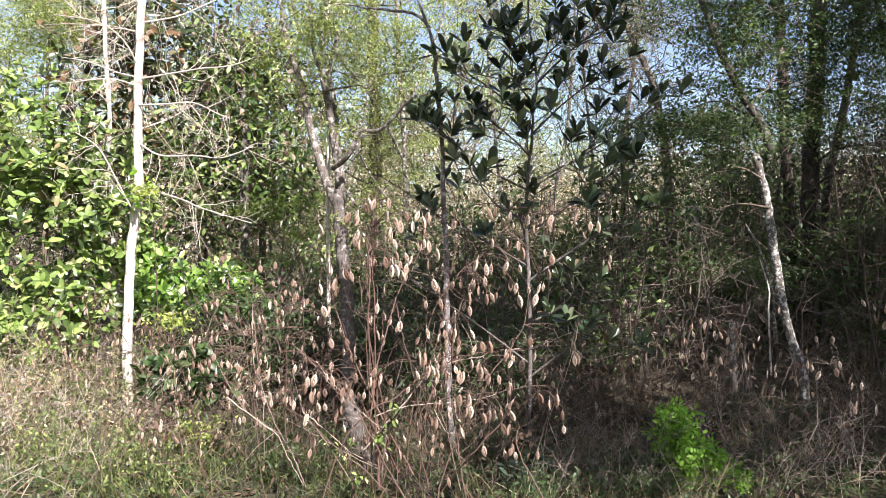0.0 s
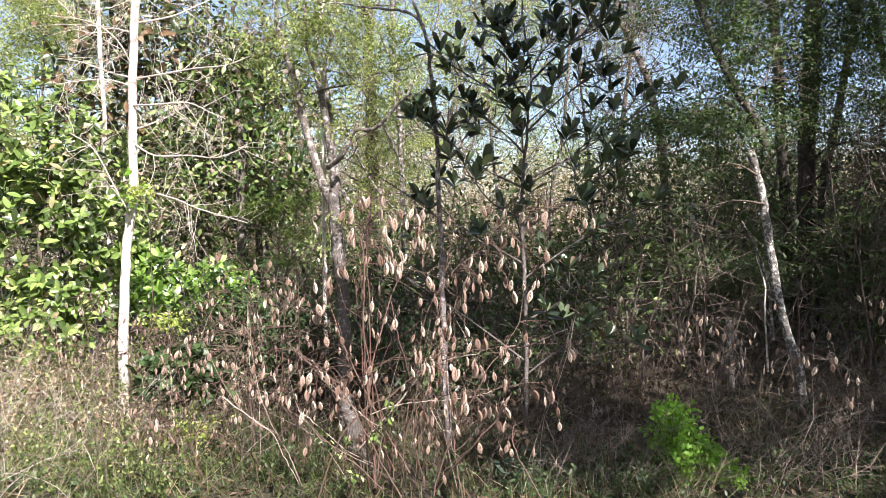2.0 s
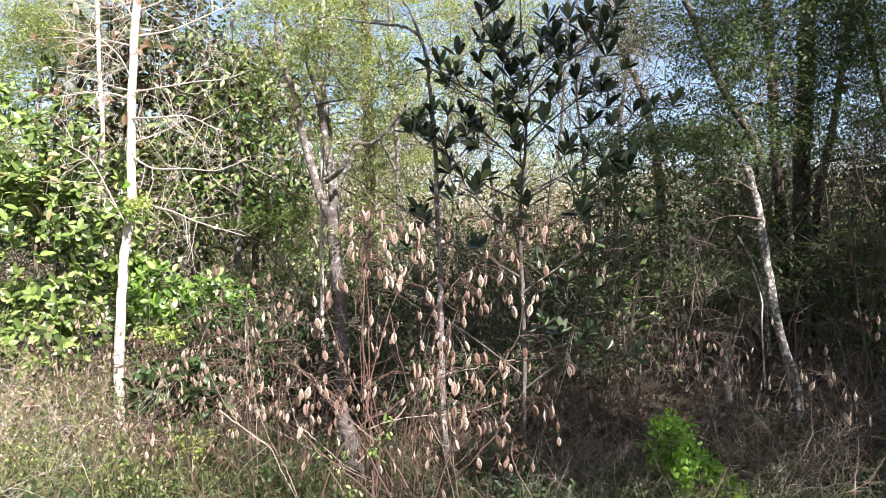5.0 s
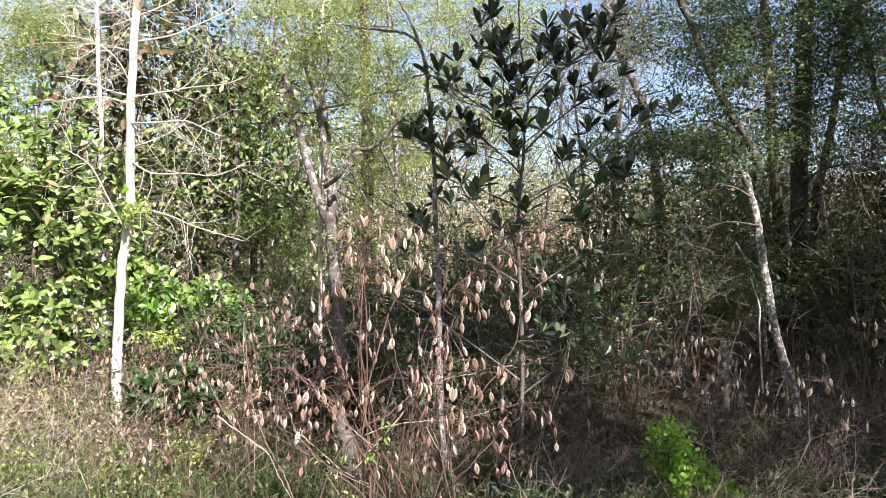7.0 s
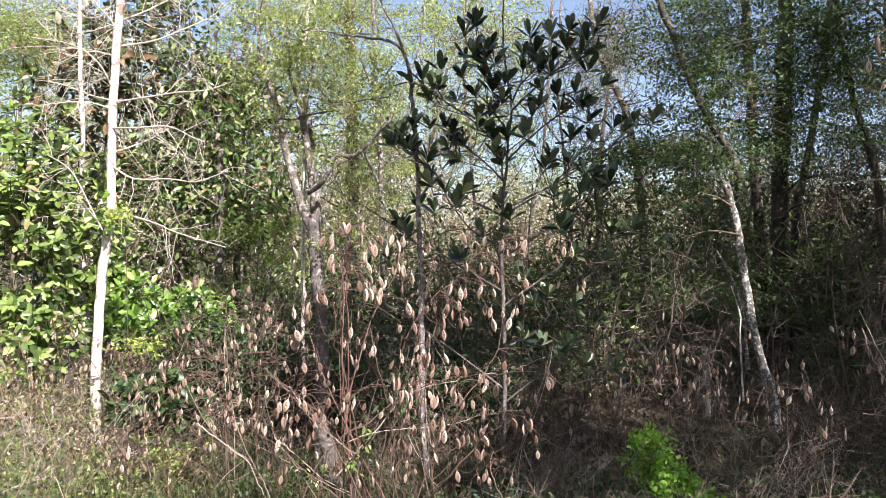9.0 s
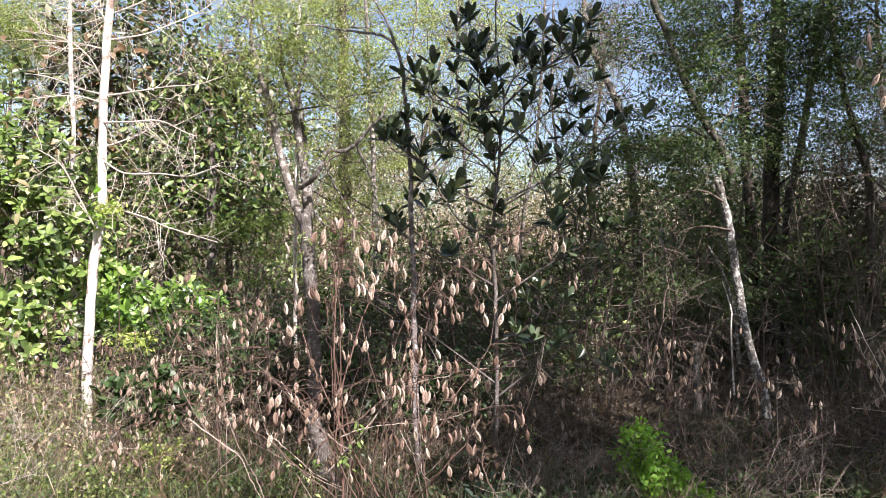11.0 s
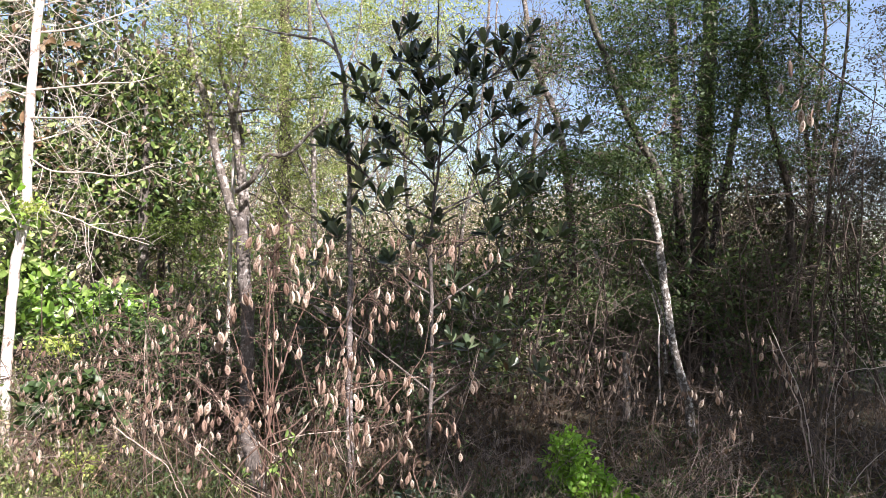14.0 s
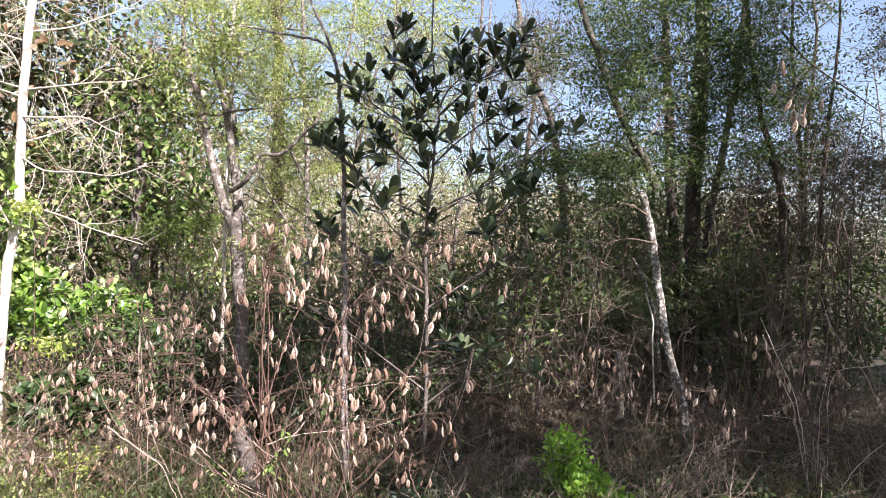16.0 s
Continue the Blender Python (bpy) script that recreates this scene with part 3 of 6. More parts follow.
stuff("low_herbs", herbs(rng, np.vstack([patches(rng, 420, -3.0, 1.2, 3.5, 5.2, 50, 0.16), patches(rng, 400, 0.3, 3.4, 3.6, 5.4, 40, 0.2), patches(rng, 170, 0.45, 1.25, 3.6, 4.1, 14, 0.12)]), 0.22, 0.032, 9), SHADE_LEAF, "low dark green leafy herbs near the ground", "weeds")

# ---- slender pale trees ----
def pale_tree():
    rng = np.random.default_rng(21)
    pts = [(-2.34, 5.15, -0.07), (-2.35, 5.15, 0.34), (-2.33, 5.18, 1.17), (-2.27, 5.20, 1.67), (-2.26, 5.22, 2.50), (-2.23, 5.25, 3.22), (-2.22, 5.30, 3.90), (-2.19, 5.30, 4.59)]
    t = thing("pale_tree", "slender bare tree with smooth pale sunlit bark", "tree", at=pts[0])
    s, path = trunk_shape(rng, pts, 0.038, 0.024, flare=0.15)
    part("trunk", s, PALE_BARK, t)
    lower_limbs = [
        [(-2.26, 5.22, 2.51), (-1.94, 5.10, 2.53), (-1.74, 5.05, 2.55), (-1.51, 5.00, 2.56), (-1.25, 4.95, 2.64)],
        [(-2.25, 5.25, 2.92), (-2.03, 5.35, 2.99), (-1.88, 5.40, 3.07), (-1.65, 5.50, 3.22), (-1.52, 5.50, 3.33)],
        [(-2.27, 5.20, 2.32), (-2.02, 5.10, 2.31), (-1.82, 5.10, 2.32), (-1.62, 5.00, 2.23), (-1.54, 5.00, 2.20)],
        [(-2.26, 5.20, 2.05), (-2.06, 5.10, 1.95), (-1.78, 5.00, 1.94), (-1.57, 4.95, 1.92), (-1.35, 4.90, 1.99)],
        [(-2.27, 5.20, 2.14), (-2.17, 5.30, 2.20), (-2.05, 5.40, 2.28), (-1.97, 5.40, 2.34)],
        [(-2.28, 5.20, 1.71), (-2.09, 5.10, 1.69), (-1.86, 5.00, 1.63), (-1.71, 4.95, 1.57), (-1.36, 4.90, 1.47)],
    ]
    upper_limbs = [
        [(-2.26, 5.22, 2.60), (-2.31, 5.10, 2.76), (-2.44, 5.00, 2.86), (-2.74, 5.00, 2.91)],
        [(-2.26, 5.22, 2.52), (-2.47, 5.30, 2.58), (-2.73, 5.40, 2.68), (-2.97, 5.50, 2.73)],
        [(-2.26, 5.22, 2.46), (-2.42, 5.10, 2.49), (-2.68, 5.00, 2.44)],
        [(-2.26, 5.25, 2.85), (-2.56, 5.40, 2.94), (-3.02, 5.60, 3.01)],
        [(-2.25, 5.26, 3.04), (-2.29, 5.20, 3.12), (-2.35, 5.10, 3.19)],
        [(-2.29, 5.18, 1.54), (-2.36, 5.10, 1.74), (-2.45, 5.00, 1.99), (-2.56, 4.90, 2.09)],
        [(-2.26, 5.28, 3.19), (-2.46, 5.30, 3.14), (-2.76, 5.40, 3.23)],
        [(-2.25, 5.28, 3.11), (-2.05, 5.30, 3.20), (-1.88, 5.40, 3.34)],
    ]
    for q in lower_limbs + upper_limbs:
        s = Shape()
        line = smooth_path(q, 4)
        s.tube(line, taper(line, 0.0075, 0.003), 5)
        side_twigs(rng, s, line, 0.0028, 14, 0.5, 2, 0.12, 0.02, spread=0.7)
        part("branch", s, TWIG_PALE, t)
    s = Shape()
    tuft = [wander(rng, (-2.25, 5.15, 1.69), rng.normal(0, 1, 3), 0.12, 3) for _ in range(10)]
    leaves_on(rng, s, tuft, 60, 0.06, "broad")
    part("leaf_tuft", s, LIME_LEAF, t, "tuft of yellow-green leaves", kind="stuff")


pale_tree()


def thin_trunk(name, label, pts, r0, r1, bark, seed, twigs=6, twig_len=0.5, twig_mat=None, group="", limbs=()):
    rng = np.random.default_rng(seed)
    t = thing(name, label, "tree", group, at=pts[0])
    s, path = trunk_shape(rng, pts, r0, r1, 9, 0.2)
    part("trunk", s, bark, t)
    for q, r in limbs:
        s = Shape()
        line = smooth_path(q, 5)
        s.tube(line, taper(line, r, r * 0.6), 8, 0.03, rng)
        side_twigs(rng, s, line, r * 0.22, 7, 0.4, 2, 0.3)
        part("limb", s, bark, t)
    if twigs:
        s = Shape()
        side_twigs(rng, s, path, r1 * 0.35, twigs, twig_len, 2, 0.3)
        part("branchwork", s, twig_mat or TWIG_GREY, t, kind="stuff")
    return t


thin_trunk("pale_sapling", "thin pale sapling among broad leaves", [(-2.88, 6.20, 0.03), (-2.91, 6.20, 0.82), (-2.94, 6.20, 1.69), (-2.95, 6.20, 2.62), (-2.97, 6.20, 3.54), (-2.97, 6.20, 4.26)], 0.024, 0.014, PALE_BARK, 22, 10, 0.6, TWIG_PALE)
thin_trunk("grey_tree", "slim grey-barked tree with an arching limb", [(0.02, 4.60, -0.12), (-0.01, 4.70, 0.35), (-0.02, 4.75, 0.75), (-0.03, 4.80, 0.97), (-0.03, 4.85, 1.30), (-0.05, 4.90, 1.57), (-0.06, 4.95, 2.00), (-0.08, 4.97, 2.28), (-0.11, 5.00, 2.56), (-0.13, 5.00, 2.73), (-0.17, 5.00, 2.84), (-0.27, 5.00, 2.91), (-0.41, 5.00, 2.93), (-0.57, 5.05, 2.96), (-0.73, 5.10, 3.00), (-0.90, 5.15, 3.03)], 0.023, 0.005, ASH_BARK, 23, 14, 0.5,
           limbs=[([(-0.15, 5.00, 2.79), (-0.19, 5.02, 2.91), (-0.24, 5.05, 3.04), (-0.30, 5.10, 3.15), (-0.38, 5.20, 3.37)], 0.011), ([(-0.05, 4.92, 1.81), (0.06, 4.90, 1.95), (0.16, 4.90, 2.08), (0.22, 4.90, 2.20)], 0.008)])
thin_trunk("broken_trunk", "short broken pale trunk standing in brambles", [(2.41, 6.10, 0.01), (2.41, 6.10, 0.20), (2.40, 6.10, 0.39), (2.39, 6.10, 0.61)], 0.032, 0.029, LICHEN_BARK, 24, 0)
thin_trunk("far_pale_trunk", "pale trunk standing deep in the shrubs", [(-2.43, 8.50, 0.03), (-2.44, 8.50, 0.97), (-2.44, 8.50, 1.77), (-2.48, 8.50, 2.97)], 0.05, 0.035, PALE_BARK, 25, 5, 0.7)
thin_trunk("far_dark_trunk", "dark straight trunk deep in the woods", [(-1.12, 11.00, 0.29), (-1.14, 11.00, 1.67), (-1.16, 11.00, 2.97), (-1.20, 11.00, 4.60), (-1.19, 11.00, 5.97)], 0.12, 0.06, BROWN_BARK, 26, 14, 1.2)
thin_trunk("far_dark_trunk", "dark straight trunk deep in the woods", [(2.81, 9.00, 0.22), (2.74, 9.00, 1.50), (2.65, 9.00, 2.50)], 0.06, 0.045, BROWN_BARK, 27, 14, 1.0)
thin_trunk("far_pale_trunk", "pale trunk standing deep in the shrubs", [(3.30, 9.50, 0.75), (3.27, 9.50, 1.35), (3.22, 9.50, 1.65)], 0.06, 0.05, PALE_BARK, 28, 0)
thin_trunk("far_dark_trunk", "dark straight trunk deep in the woods", [(-3.11, 9.00, 0.08), (-3.11, 9.00, 1.43), (-3.07, 9.00, 2.35), (-3.05, 9.00, 3.40)], 0.07, 0.04, BROWN_BARK, 29, 8, 1.0)
thin_trunk("dead_sapling", "thin dead pale stem leaning by the dark trunk", [(2.81, 6.20, 0.42), (2.76, 6.20, 0.91), (2.66, 6.20, 1.21), (2.53, 6.20, 1.45)], 0.013, 0.008, LICHEN_BARK, 30, 3, 0.4)
thin_trunk("far_grey_tree", "tall bare grey tree leaning behind the glossy leaves", [(3.08, 10.00, 1.03), (2.99, 10.00, 2.21), (2.79, 10.00, 3.30), (2.51, 10.00, 3.93), (2.32, 10.00, 4.47), (2.15, 10.00, 5.71)], 0.07, 0.03, LIMB_BARK, 31, 40, 1.3)


def twin_tree():
    rng = np.random.default_rng(33)
    base = (-0.75, 5.05, -0.12)
    t = thing("twin_trunk_tree", "rough grey-brown tree forking into two lichened stems", "tree", at=base)
    s, path = trunk_shape(rng, [base, (-0.74, 5.05, 0.14), (-0.73, 5.05, 0.62), (-0.73, 5.05, 0.94), (-0.76, 5.05, 1.22), (-0.79, 5.12, 1.48), (-0.81, 5.16, 1.68)], 0.044, 0.046, 16, 0.2)
    part("trunk", s, MOTTLED_BARK, t)
    stems = (
        ([(-0.81, 5.15, 1.60), (-0.86, 5.15, 1.69), (-0.91, 5.15, 1.82), (-0.96, 5.17, 1.98), (-1.02, 5.20, 2.19), (-1.06, 5.22, 2.38), (-1.11, 5.25, 2.55), (-1.19, 5.30, 2.76), (-1.24, 5.34, 3.00), (-1.25, 5.40, 3.30)], 0.038, 0.013),
        ([(-0.80, 5.18, 1.62), (-0.80, 5.20, 1.78), (-0.83, 5.22, 1.99), (-0.87, 5.25, 2.20), (-0.91, 5.28, 2.41), (-0.95, 5.30, 2.58), (-1.02, 5.33, 2.80), (-1.04, 5.36, 3.10)], 0.042, 0.013),
        ([(-0.82, 5.26, 1.90), (-0.84, 5.33, 2.05), (-0.85, 5.36, 2.21), (-0.88, 5.38, 2.45), (-0.90, 5.40, 2.64), (-0.84, 5.42, 2.90)], 0.026, 0.01),
    )
    side_limbs = (
        ([(-0.93, 5.25, 2.42), (-0.79, 5.20, 2.44), (-0.66, 5.20, 2.46), (-0.60, 5.20, 2.44), (-0.53, 5.20, 2.52), (-0.36, 5.20, 2.55), (-0.28, 5.20, 2.56)], 0.008, 0.004),
        ([(-0.84, 5.12, 1.86), (-0.74, 5.00, 1.91), (-0.67, 4.95, 2.00), (-0.62, 4.90, 2.09), (-0.50, 4.85, 2.09), (-0.42, 4.80, 2.13), (-0.32, 4.75, 2.23), (-0.25, 4.70, 2.29), (-0.22, 4.70, 2.38)], 0.02, 0.007),
        ([(-0.74, 5.10, 1.70), (-0.66, 5.00, 1.60), (-0.57, 5.00, 1.57), (-0.49, 5.00, 1.59)], 0.012, 0.006),
    )
    for q, r0, r1 in stems + side_limbs:
        s = Shape()
        line = smooth_path(q, 6)
        line[1:-1] += rng.normal(0, r1 * 0.15, (len(line) - 2, 3))
        s.tube(line, taper(line, r0, r1), 12, 0.03, rng)
        part("limb", s, LIMB_BARK, t)
        s = Shape()
        lines = side_twigs(rng, s, line, min(r1 * 0.35, 0.006), 10, 0.6, 2, 0.45)
        part("branchwork", s, TWIG_GREY, t, kind="stuff")
        s = Shape()
        leaves_on(rng, s, lines, 700, 0.036, "small", 0.42)
        part("foliage", s, FINE_LEAF, t, kind="stuff")
    s, tw = Shape(), Shape()
    for centre, size, clumps in (((-1.11, 5.10, 2.74), (0.36, 0.2, 0.26), 18), ((-1.07, 5.20, 3.05), (0.28, 0.2, 0.28), 13), ((-0.79, 5.20, 2.92), (0.3, 0.2, 0.24), 12)):
        clump_leaves(rng, s, centre, size, clumps, 44, 0.034, "small", 0.42, spread=0.13, twig=tw, twig_r=0.002)
    part("branchwork", tw, TWIG_GREY, t, kind="stuff")
    part("crown", s, FINE_LEAF, t)


twin_tree()
thin_trunk("white_sapling", "thin whitish sapling rising through feathery leaves", [(-0.93, 5.55, -0.1), (-0.94, 5.50, 0.9), (-0.93, 5.45, 1.8), (-0.92, 5.45, 2.45), (-0.96, 5.45, 2.72), (-0.97, 5.45, 2.88), (-0.92, 5.48, 3.10), (-0.91, 5.50, 3.33), (-0.90, 5.60, 3.60)], 0.016, 0.011, PALE_BARK, 36, 12, 0.45, TWIG_PALE)


MOSSY_BARK = bark_material("mossy_bark", (0.015, 0.015, 0.01), (0.06, 0.054, 0.038), (0.13, 0.12, 0.1), 0.58, scale=14)


# ---- shaded trees with a lichened stem and dark trunks ----
def crown_tree(name, label, seed, trunks, bark, crowns, leaf, limbs=(), leaf_len=0.05, kind="small", width=0.42, twig_mat=None, r_twig=0.005, limb_r=0.03, dense=1.0, cat="tree", group="", spread=0.28, flat=1.0, full=1.5, whorl=0, lone=None):
    """A tree: trunks (points, radii), limbs, and a crown of clumps (centre, size, clumps, leaves in each)."""
    rng = np.random.default_rng(seed)
    t = thing(name, label, cat, group, at=trunks[0][0][0])
    for pts, r0, r1 in trunks:
        s, path = trunk_shape(rng, pts, r0, r1)
        part("trunk", s, bark, t)
    for q in limbs:
        s = Shape()
        line = smooth_path(q, 5)
        s.tube(line, taper(line, limb_r, limb_r * 0.35), 7)
        side_twigs(rng, s, line, limb_r * 0.25, 8, 0.8, 2, 0.3)
        part("limb", s, BROWN_BARK if bark is LICHEN_BARK else bark, t)
    tw, s = Shape(), Shape()
    made, one = [], None
    if lone:
        form = Shape()
        form.leaves([(0, 0, 0)], [(1, 0, 0)], [(0, 0, 1)], 1, 1, kind)
        one = form.mesh("leaf", [lone])
        one.transform(Matrix.Diagonal((1, -1, 1, 1)))
    for centre, size, clumps, per in crowns:
        if whorl:
            whorl_leaves(rng, s, centre, size, int(clumps * dense), whorl, leaf_len, kind, width, tw, r_twig, single=one, made=made)
            continue
        clump_leaves(rng, s, centre, size, int(clumps * dense), int(per * full), leaf_len, kind, width, spread=spread, twig=tw, twig_r=r_twig, flat=flat)
    part("branchwork", tw, twig_mat or TWIG_GREY, t, kind="stuff")
    crown = part("crown", s, leaf, t)
    for lf in made:
        lf.parent = crown
    return t


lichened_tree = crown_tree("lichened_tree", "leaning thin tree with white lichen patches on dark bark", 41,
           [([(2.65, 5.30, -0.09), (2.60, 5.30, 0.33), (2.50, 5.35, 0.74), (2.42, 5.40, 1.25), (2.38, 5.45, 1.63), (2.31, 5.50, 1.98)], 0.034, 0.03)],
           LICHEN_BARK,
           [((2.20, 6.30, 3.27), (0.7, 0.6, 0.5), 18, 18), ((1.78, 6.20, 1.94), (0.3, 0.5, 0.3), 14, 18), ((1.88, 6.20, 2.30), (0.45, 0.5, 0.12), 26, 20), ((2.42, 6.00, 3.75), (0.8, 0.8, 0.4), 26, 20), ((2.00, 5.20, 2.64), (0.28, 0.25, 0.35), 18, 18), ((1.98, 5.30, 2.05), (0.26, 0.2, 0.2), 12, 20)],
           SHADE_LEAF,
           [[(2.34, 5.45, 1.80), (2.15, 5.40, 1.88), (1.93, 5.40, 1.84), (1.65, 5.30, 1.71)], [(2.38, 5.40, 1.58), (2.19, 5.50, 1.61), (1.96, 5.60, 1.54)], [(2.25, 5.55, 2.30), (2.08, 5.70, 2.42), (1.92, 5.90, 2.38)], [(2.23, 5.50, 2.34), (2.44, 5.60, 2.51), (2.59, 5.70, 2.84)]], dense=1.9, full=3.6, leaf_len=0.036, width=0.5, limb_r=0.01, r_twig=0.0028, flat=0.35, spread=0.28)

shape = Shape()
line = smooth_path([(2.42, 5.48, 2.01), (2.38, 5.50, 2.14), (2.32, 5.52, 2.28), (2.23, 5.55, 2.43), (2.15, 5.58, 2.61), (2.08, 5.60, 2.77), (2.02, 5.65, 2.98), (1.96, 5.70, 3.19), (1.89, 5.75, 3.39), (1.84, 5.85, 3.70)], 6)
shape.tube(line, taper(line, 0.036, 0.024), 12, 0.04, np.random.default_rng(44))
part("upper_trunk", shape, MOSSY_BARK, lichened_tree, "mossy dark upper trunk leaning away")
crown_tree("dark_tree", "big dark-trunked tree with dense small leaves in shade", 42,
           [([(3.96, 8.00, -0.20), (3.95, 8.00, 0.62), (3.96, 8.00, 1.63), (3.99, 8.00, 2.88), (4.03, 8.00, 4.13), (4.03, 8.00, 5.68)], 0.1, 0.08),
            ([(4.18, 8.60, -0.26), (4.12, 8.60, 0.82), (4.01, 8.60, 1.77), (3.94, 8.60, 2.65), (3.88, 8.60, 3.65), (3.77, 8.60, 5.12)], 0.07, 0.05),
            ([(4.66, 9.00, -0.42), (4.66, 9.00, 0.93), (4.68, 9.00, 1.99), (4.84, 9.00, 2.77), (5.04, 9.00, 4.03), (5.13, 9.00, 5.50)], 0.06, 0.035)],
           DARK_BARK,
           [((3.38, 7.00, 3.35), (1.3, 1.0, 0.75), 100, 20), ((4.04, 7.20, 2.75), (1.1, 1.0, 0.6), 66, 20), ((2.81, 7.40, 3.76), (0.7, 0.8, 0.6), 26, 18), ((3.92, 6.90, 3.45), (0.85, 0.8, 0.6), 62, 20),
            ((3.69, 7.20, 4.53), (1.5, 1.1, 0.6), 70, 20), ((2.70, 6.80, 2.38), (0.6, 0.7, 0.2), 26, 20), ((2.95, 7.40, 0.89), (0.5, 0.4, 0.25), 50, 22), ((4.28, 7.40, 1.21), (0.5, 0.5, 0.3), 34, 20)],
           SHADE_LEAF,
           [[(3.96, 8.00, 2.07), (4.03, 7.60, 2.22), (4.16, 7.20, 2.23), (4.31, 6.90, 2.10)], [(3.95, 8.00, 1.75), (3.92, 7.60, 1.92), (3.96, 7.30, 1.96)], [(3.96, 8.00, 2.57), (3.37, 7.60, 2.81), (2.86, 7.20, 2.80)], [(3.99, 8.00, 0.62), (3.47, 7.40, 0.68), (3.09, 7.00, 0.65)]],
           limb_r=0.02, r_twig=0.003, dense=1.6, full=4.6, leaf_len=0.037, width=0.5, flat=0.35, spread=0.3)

crown_tree("dark_shrub_tree", "dark tree with bare lower stems and small leaves", 43,
           [([(4.53, 7.00, 0.07), (4.52, 7.00, 0.90), (4.48, 7.00, 1.60), (4.42, 7.00, 2.25), (4.21, 7.10, 3.15), (4.11, 7.20, 4.25)], 0.05, 0.025),
            ([(5.51, 7.60, -0.05), (5.37, 7.60, 1.11), (5.31, 7.60, 1.88), (5.36, 7.60, 2.86), (5.46, 7.60, 3.83), (5.50, 7.60, 4.87)], 0.035, 0.012),
            ([(5.60, 8.20, -0.11), (5.51, 8.20, 1.21), (5.49, 8.20, 2.25), (5.35, 8.20, 3.29), (5.28, 8.20, 4.39), (5.32, 8.20, 5.37)], 0.04, 0.012)],
           DARK_BARK,
           [((4.54, 7.60, 2.31), (0.7, 0.6, 0.6), 50, 20), ((5.2, 8.50, 4.35), (0.45, 0.6, 0.5), 20, 22), ((5.2, 8.00, 3.5), (0.4, 0.4, 0.35), 24, 20), ((6.34, 8.50, 1.80), (0.7, 0.6, 0.5), 40, 18), ((6.47, 8.00, 2.42), (0.4, 0.6, 0.5), 40, 20), ((5.94, 8.20, 2.62), (0.7, 0.6, 0.5), 60, 20), ((5.31, 7.60, 1.76), (0.7, 0.6, 0.5), 40, 20), ((5.45, 8.00, 3.1), (0.4, 0.4, 0.4), 26, 20), ((6.6, 8.20, 4.19), (0.4, 0.4, 0.5), 24, 20)],
           DUSK_LEAF,
           [[(4.10, 6.50, 3.68), (4.24, 6.30, 3.36), (4.58, 6.20, 3.09), (4.89, 6.00, 2.78)], [(4.43, 7.00, 2.19), (4.56, 6.80, 1.95), (4.73, 6.60, 1.89)]], dense=1.5, full=3.6, leaf_len=0.042, width=0.45, limb_r=0.012, r_twig=0.003, flat=0.4, spread=0.3)

thin_trunk("leaning_snag", "short grey broken-off trunk leaning among dry canes", [(-0.49, 4.3, -0.19), (-0.53, 4.3, 0.03), (-0.57, 4.3, 0.2), (-0.61, 4.32, 0.36), (-0.63, 4.34, 0.4)], 0.05, 0.045, MOTTLED_BARK, 46, 0)
thin_trunk("dead_stick", "bleached dead stick leaning beside the lichened tree", [(2.46, 5.50, 0.30), (2.43, 5.50, 0.79), (2.43, 5.50, 0.96), (2.36, 5.50, 1.18)], 0.007, 0.005, PALE_BARK, 47, 2, 0.25, TWIG_TAN)

# ---- sunlit broad-leaved shrubs and trees ----
crown_tree("broad_leaved_tree", "sunlit evergreen with broad glossy yellow-green leaves", 51,
           [([(-3.43, 6.00, -0.02), (-3.38, 6.00, 0.65), (-3.41, 6.00, 1.36), (-3.31, 6.00, 1.9), (-3.33, 6.00, 2.3)], 0.03, 0.014)], BROWN_BARK,
           [((-3.30, 5.80, 1.36), (0.75, 0.6, 0.8), 150, 7), ((-3.50, 6.00, 2.16), (0.85, 0.6, 0.7), 130, 7), ((-3.98, 6.00, 1.83), (0.7, 0.7, 1.1), 110, 7), ((-3.05, 6.10, 1.69), (0.35, 0.4, 0.9), 60, 7), ((-3.39, 5.70, 0.74), (0.65, 0.4, 0.3), 60, 7), ((-2.75, 6.20, 1.35), (0.3, 0.3, 0.5), 34, 7), ((-3.55, 5.45, 0.62), (0.65, 0.3, 0.25), 44, 7), ((-2.85, 5.50, 0.68), (0.32, 0.25, 0.25), 20, 7)],
           BROAD_LEAF, leaf_len=0.088, kind="round", width=0.52, dense=1.3, twig_mat=BROWN_BARK, whorl=7, r_twig=0.004, lone=BROAD_LONE)
crown_tree("brown_tinged_tree", "evergreen with brown-backed glossy leaves and many fine twigs", 52,
           [([(-3.89, 7.40, -0.10), (-3.86, 7.40, 1.20), (-3.80, 7.40, 2.20), (-3.72, 7.40, 3.00), (-3.70, 7.40, 3.60)], 0.045, 0.02)], BROWN_BARK,
           [((-3.45, 7.20, 3.00), (0.6, 0.5, 0.75), 100, 7), ((-3.10, 7.30, 3.30), (0.6, 0.5, 0.6), 80, 7), ((-3.45, 7.40, 2.30), (0.6, 0.4, 0.6), 60, 7), ((-3.2, 7.8, 4.1), (0.8, 0.6, 0.5), 50, 7)],
           TINGED_LEAF, leaf_len=0.12, kind="round", width=0.45, whorl=6, r_twig=0.005)
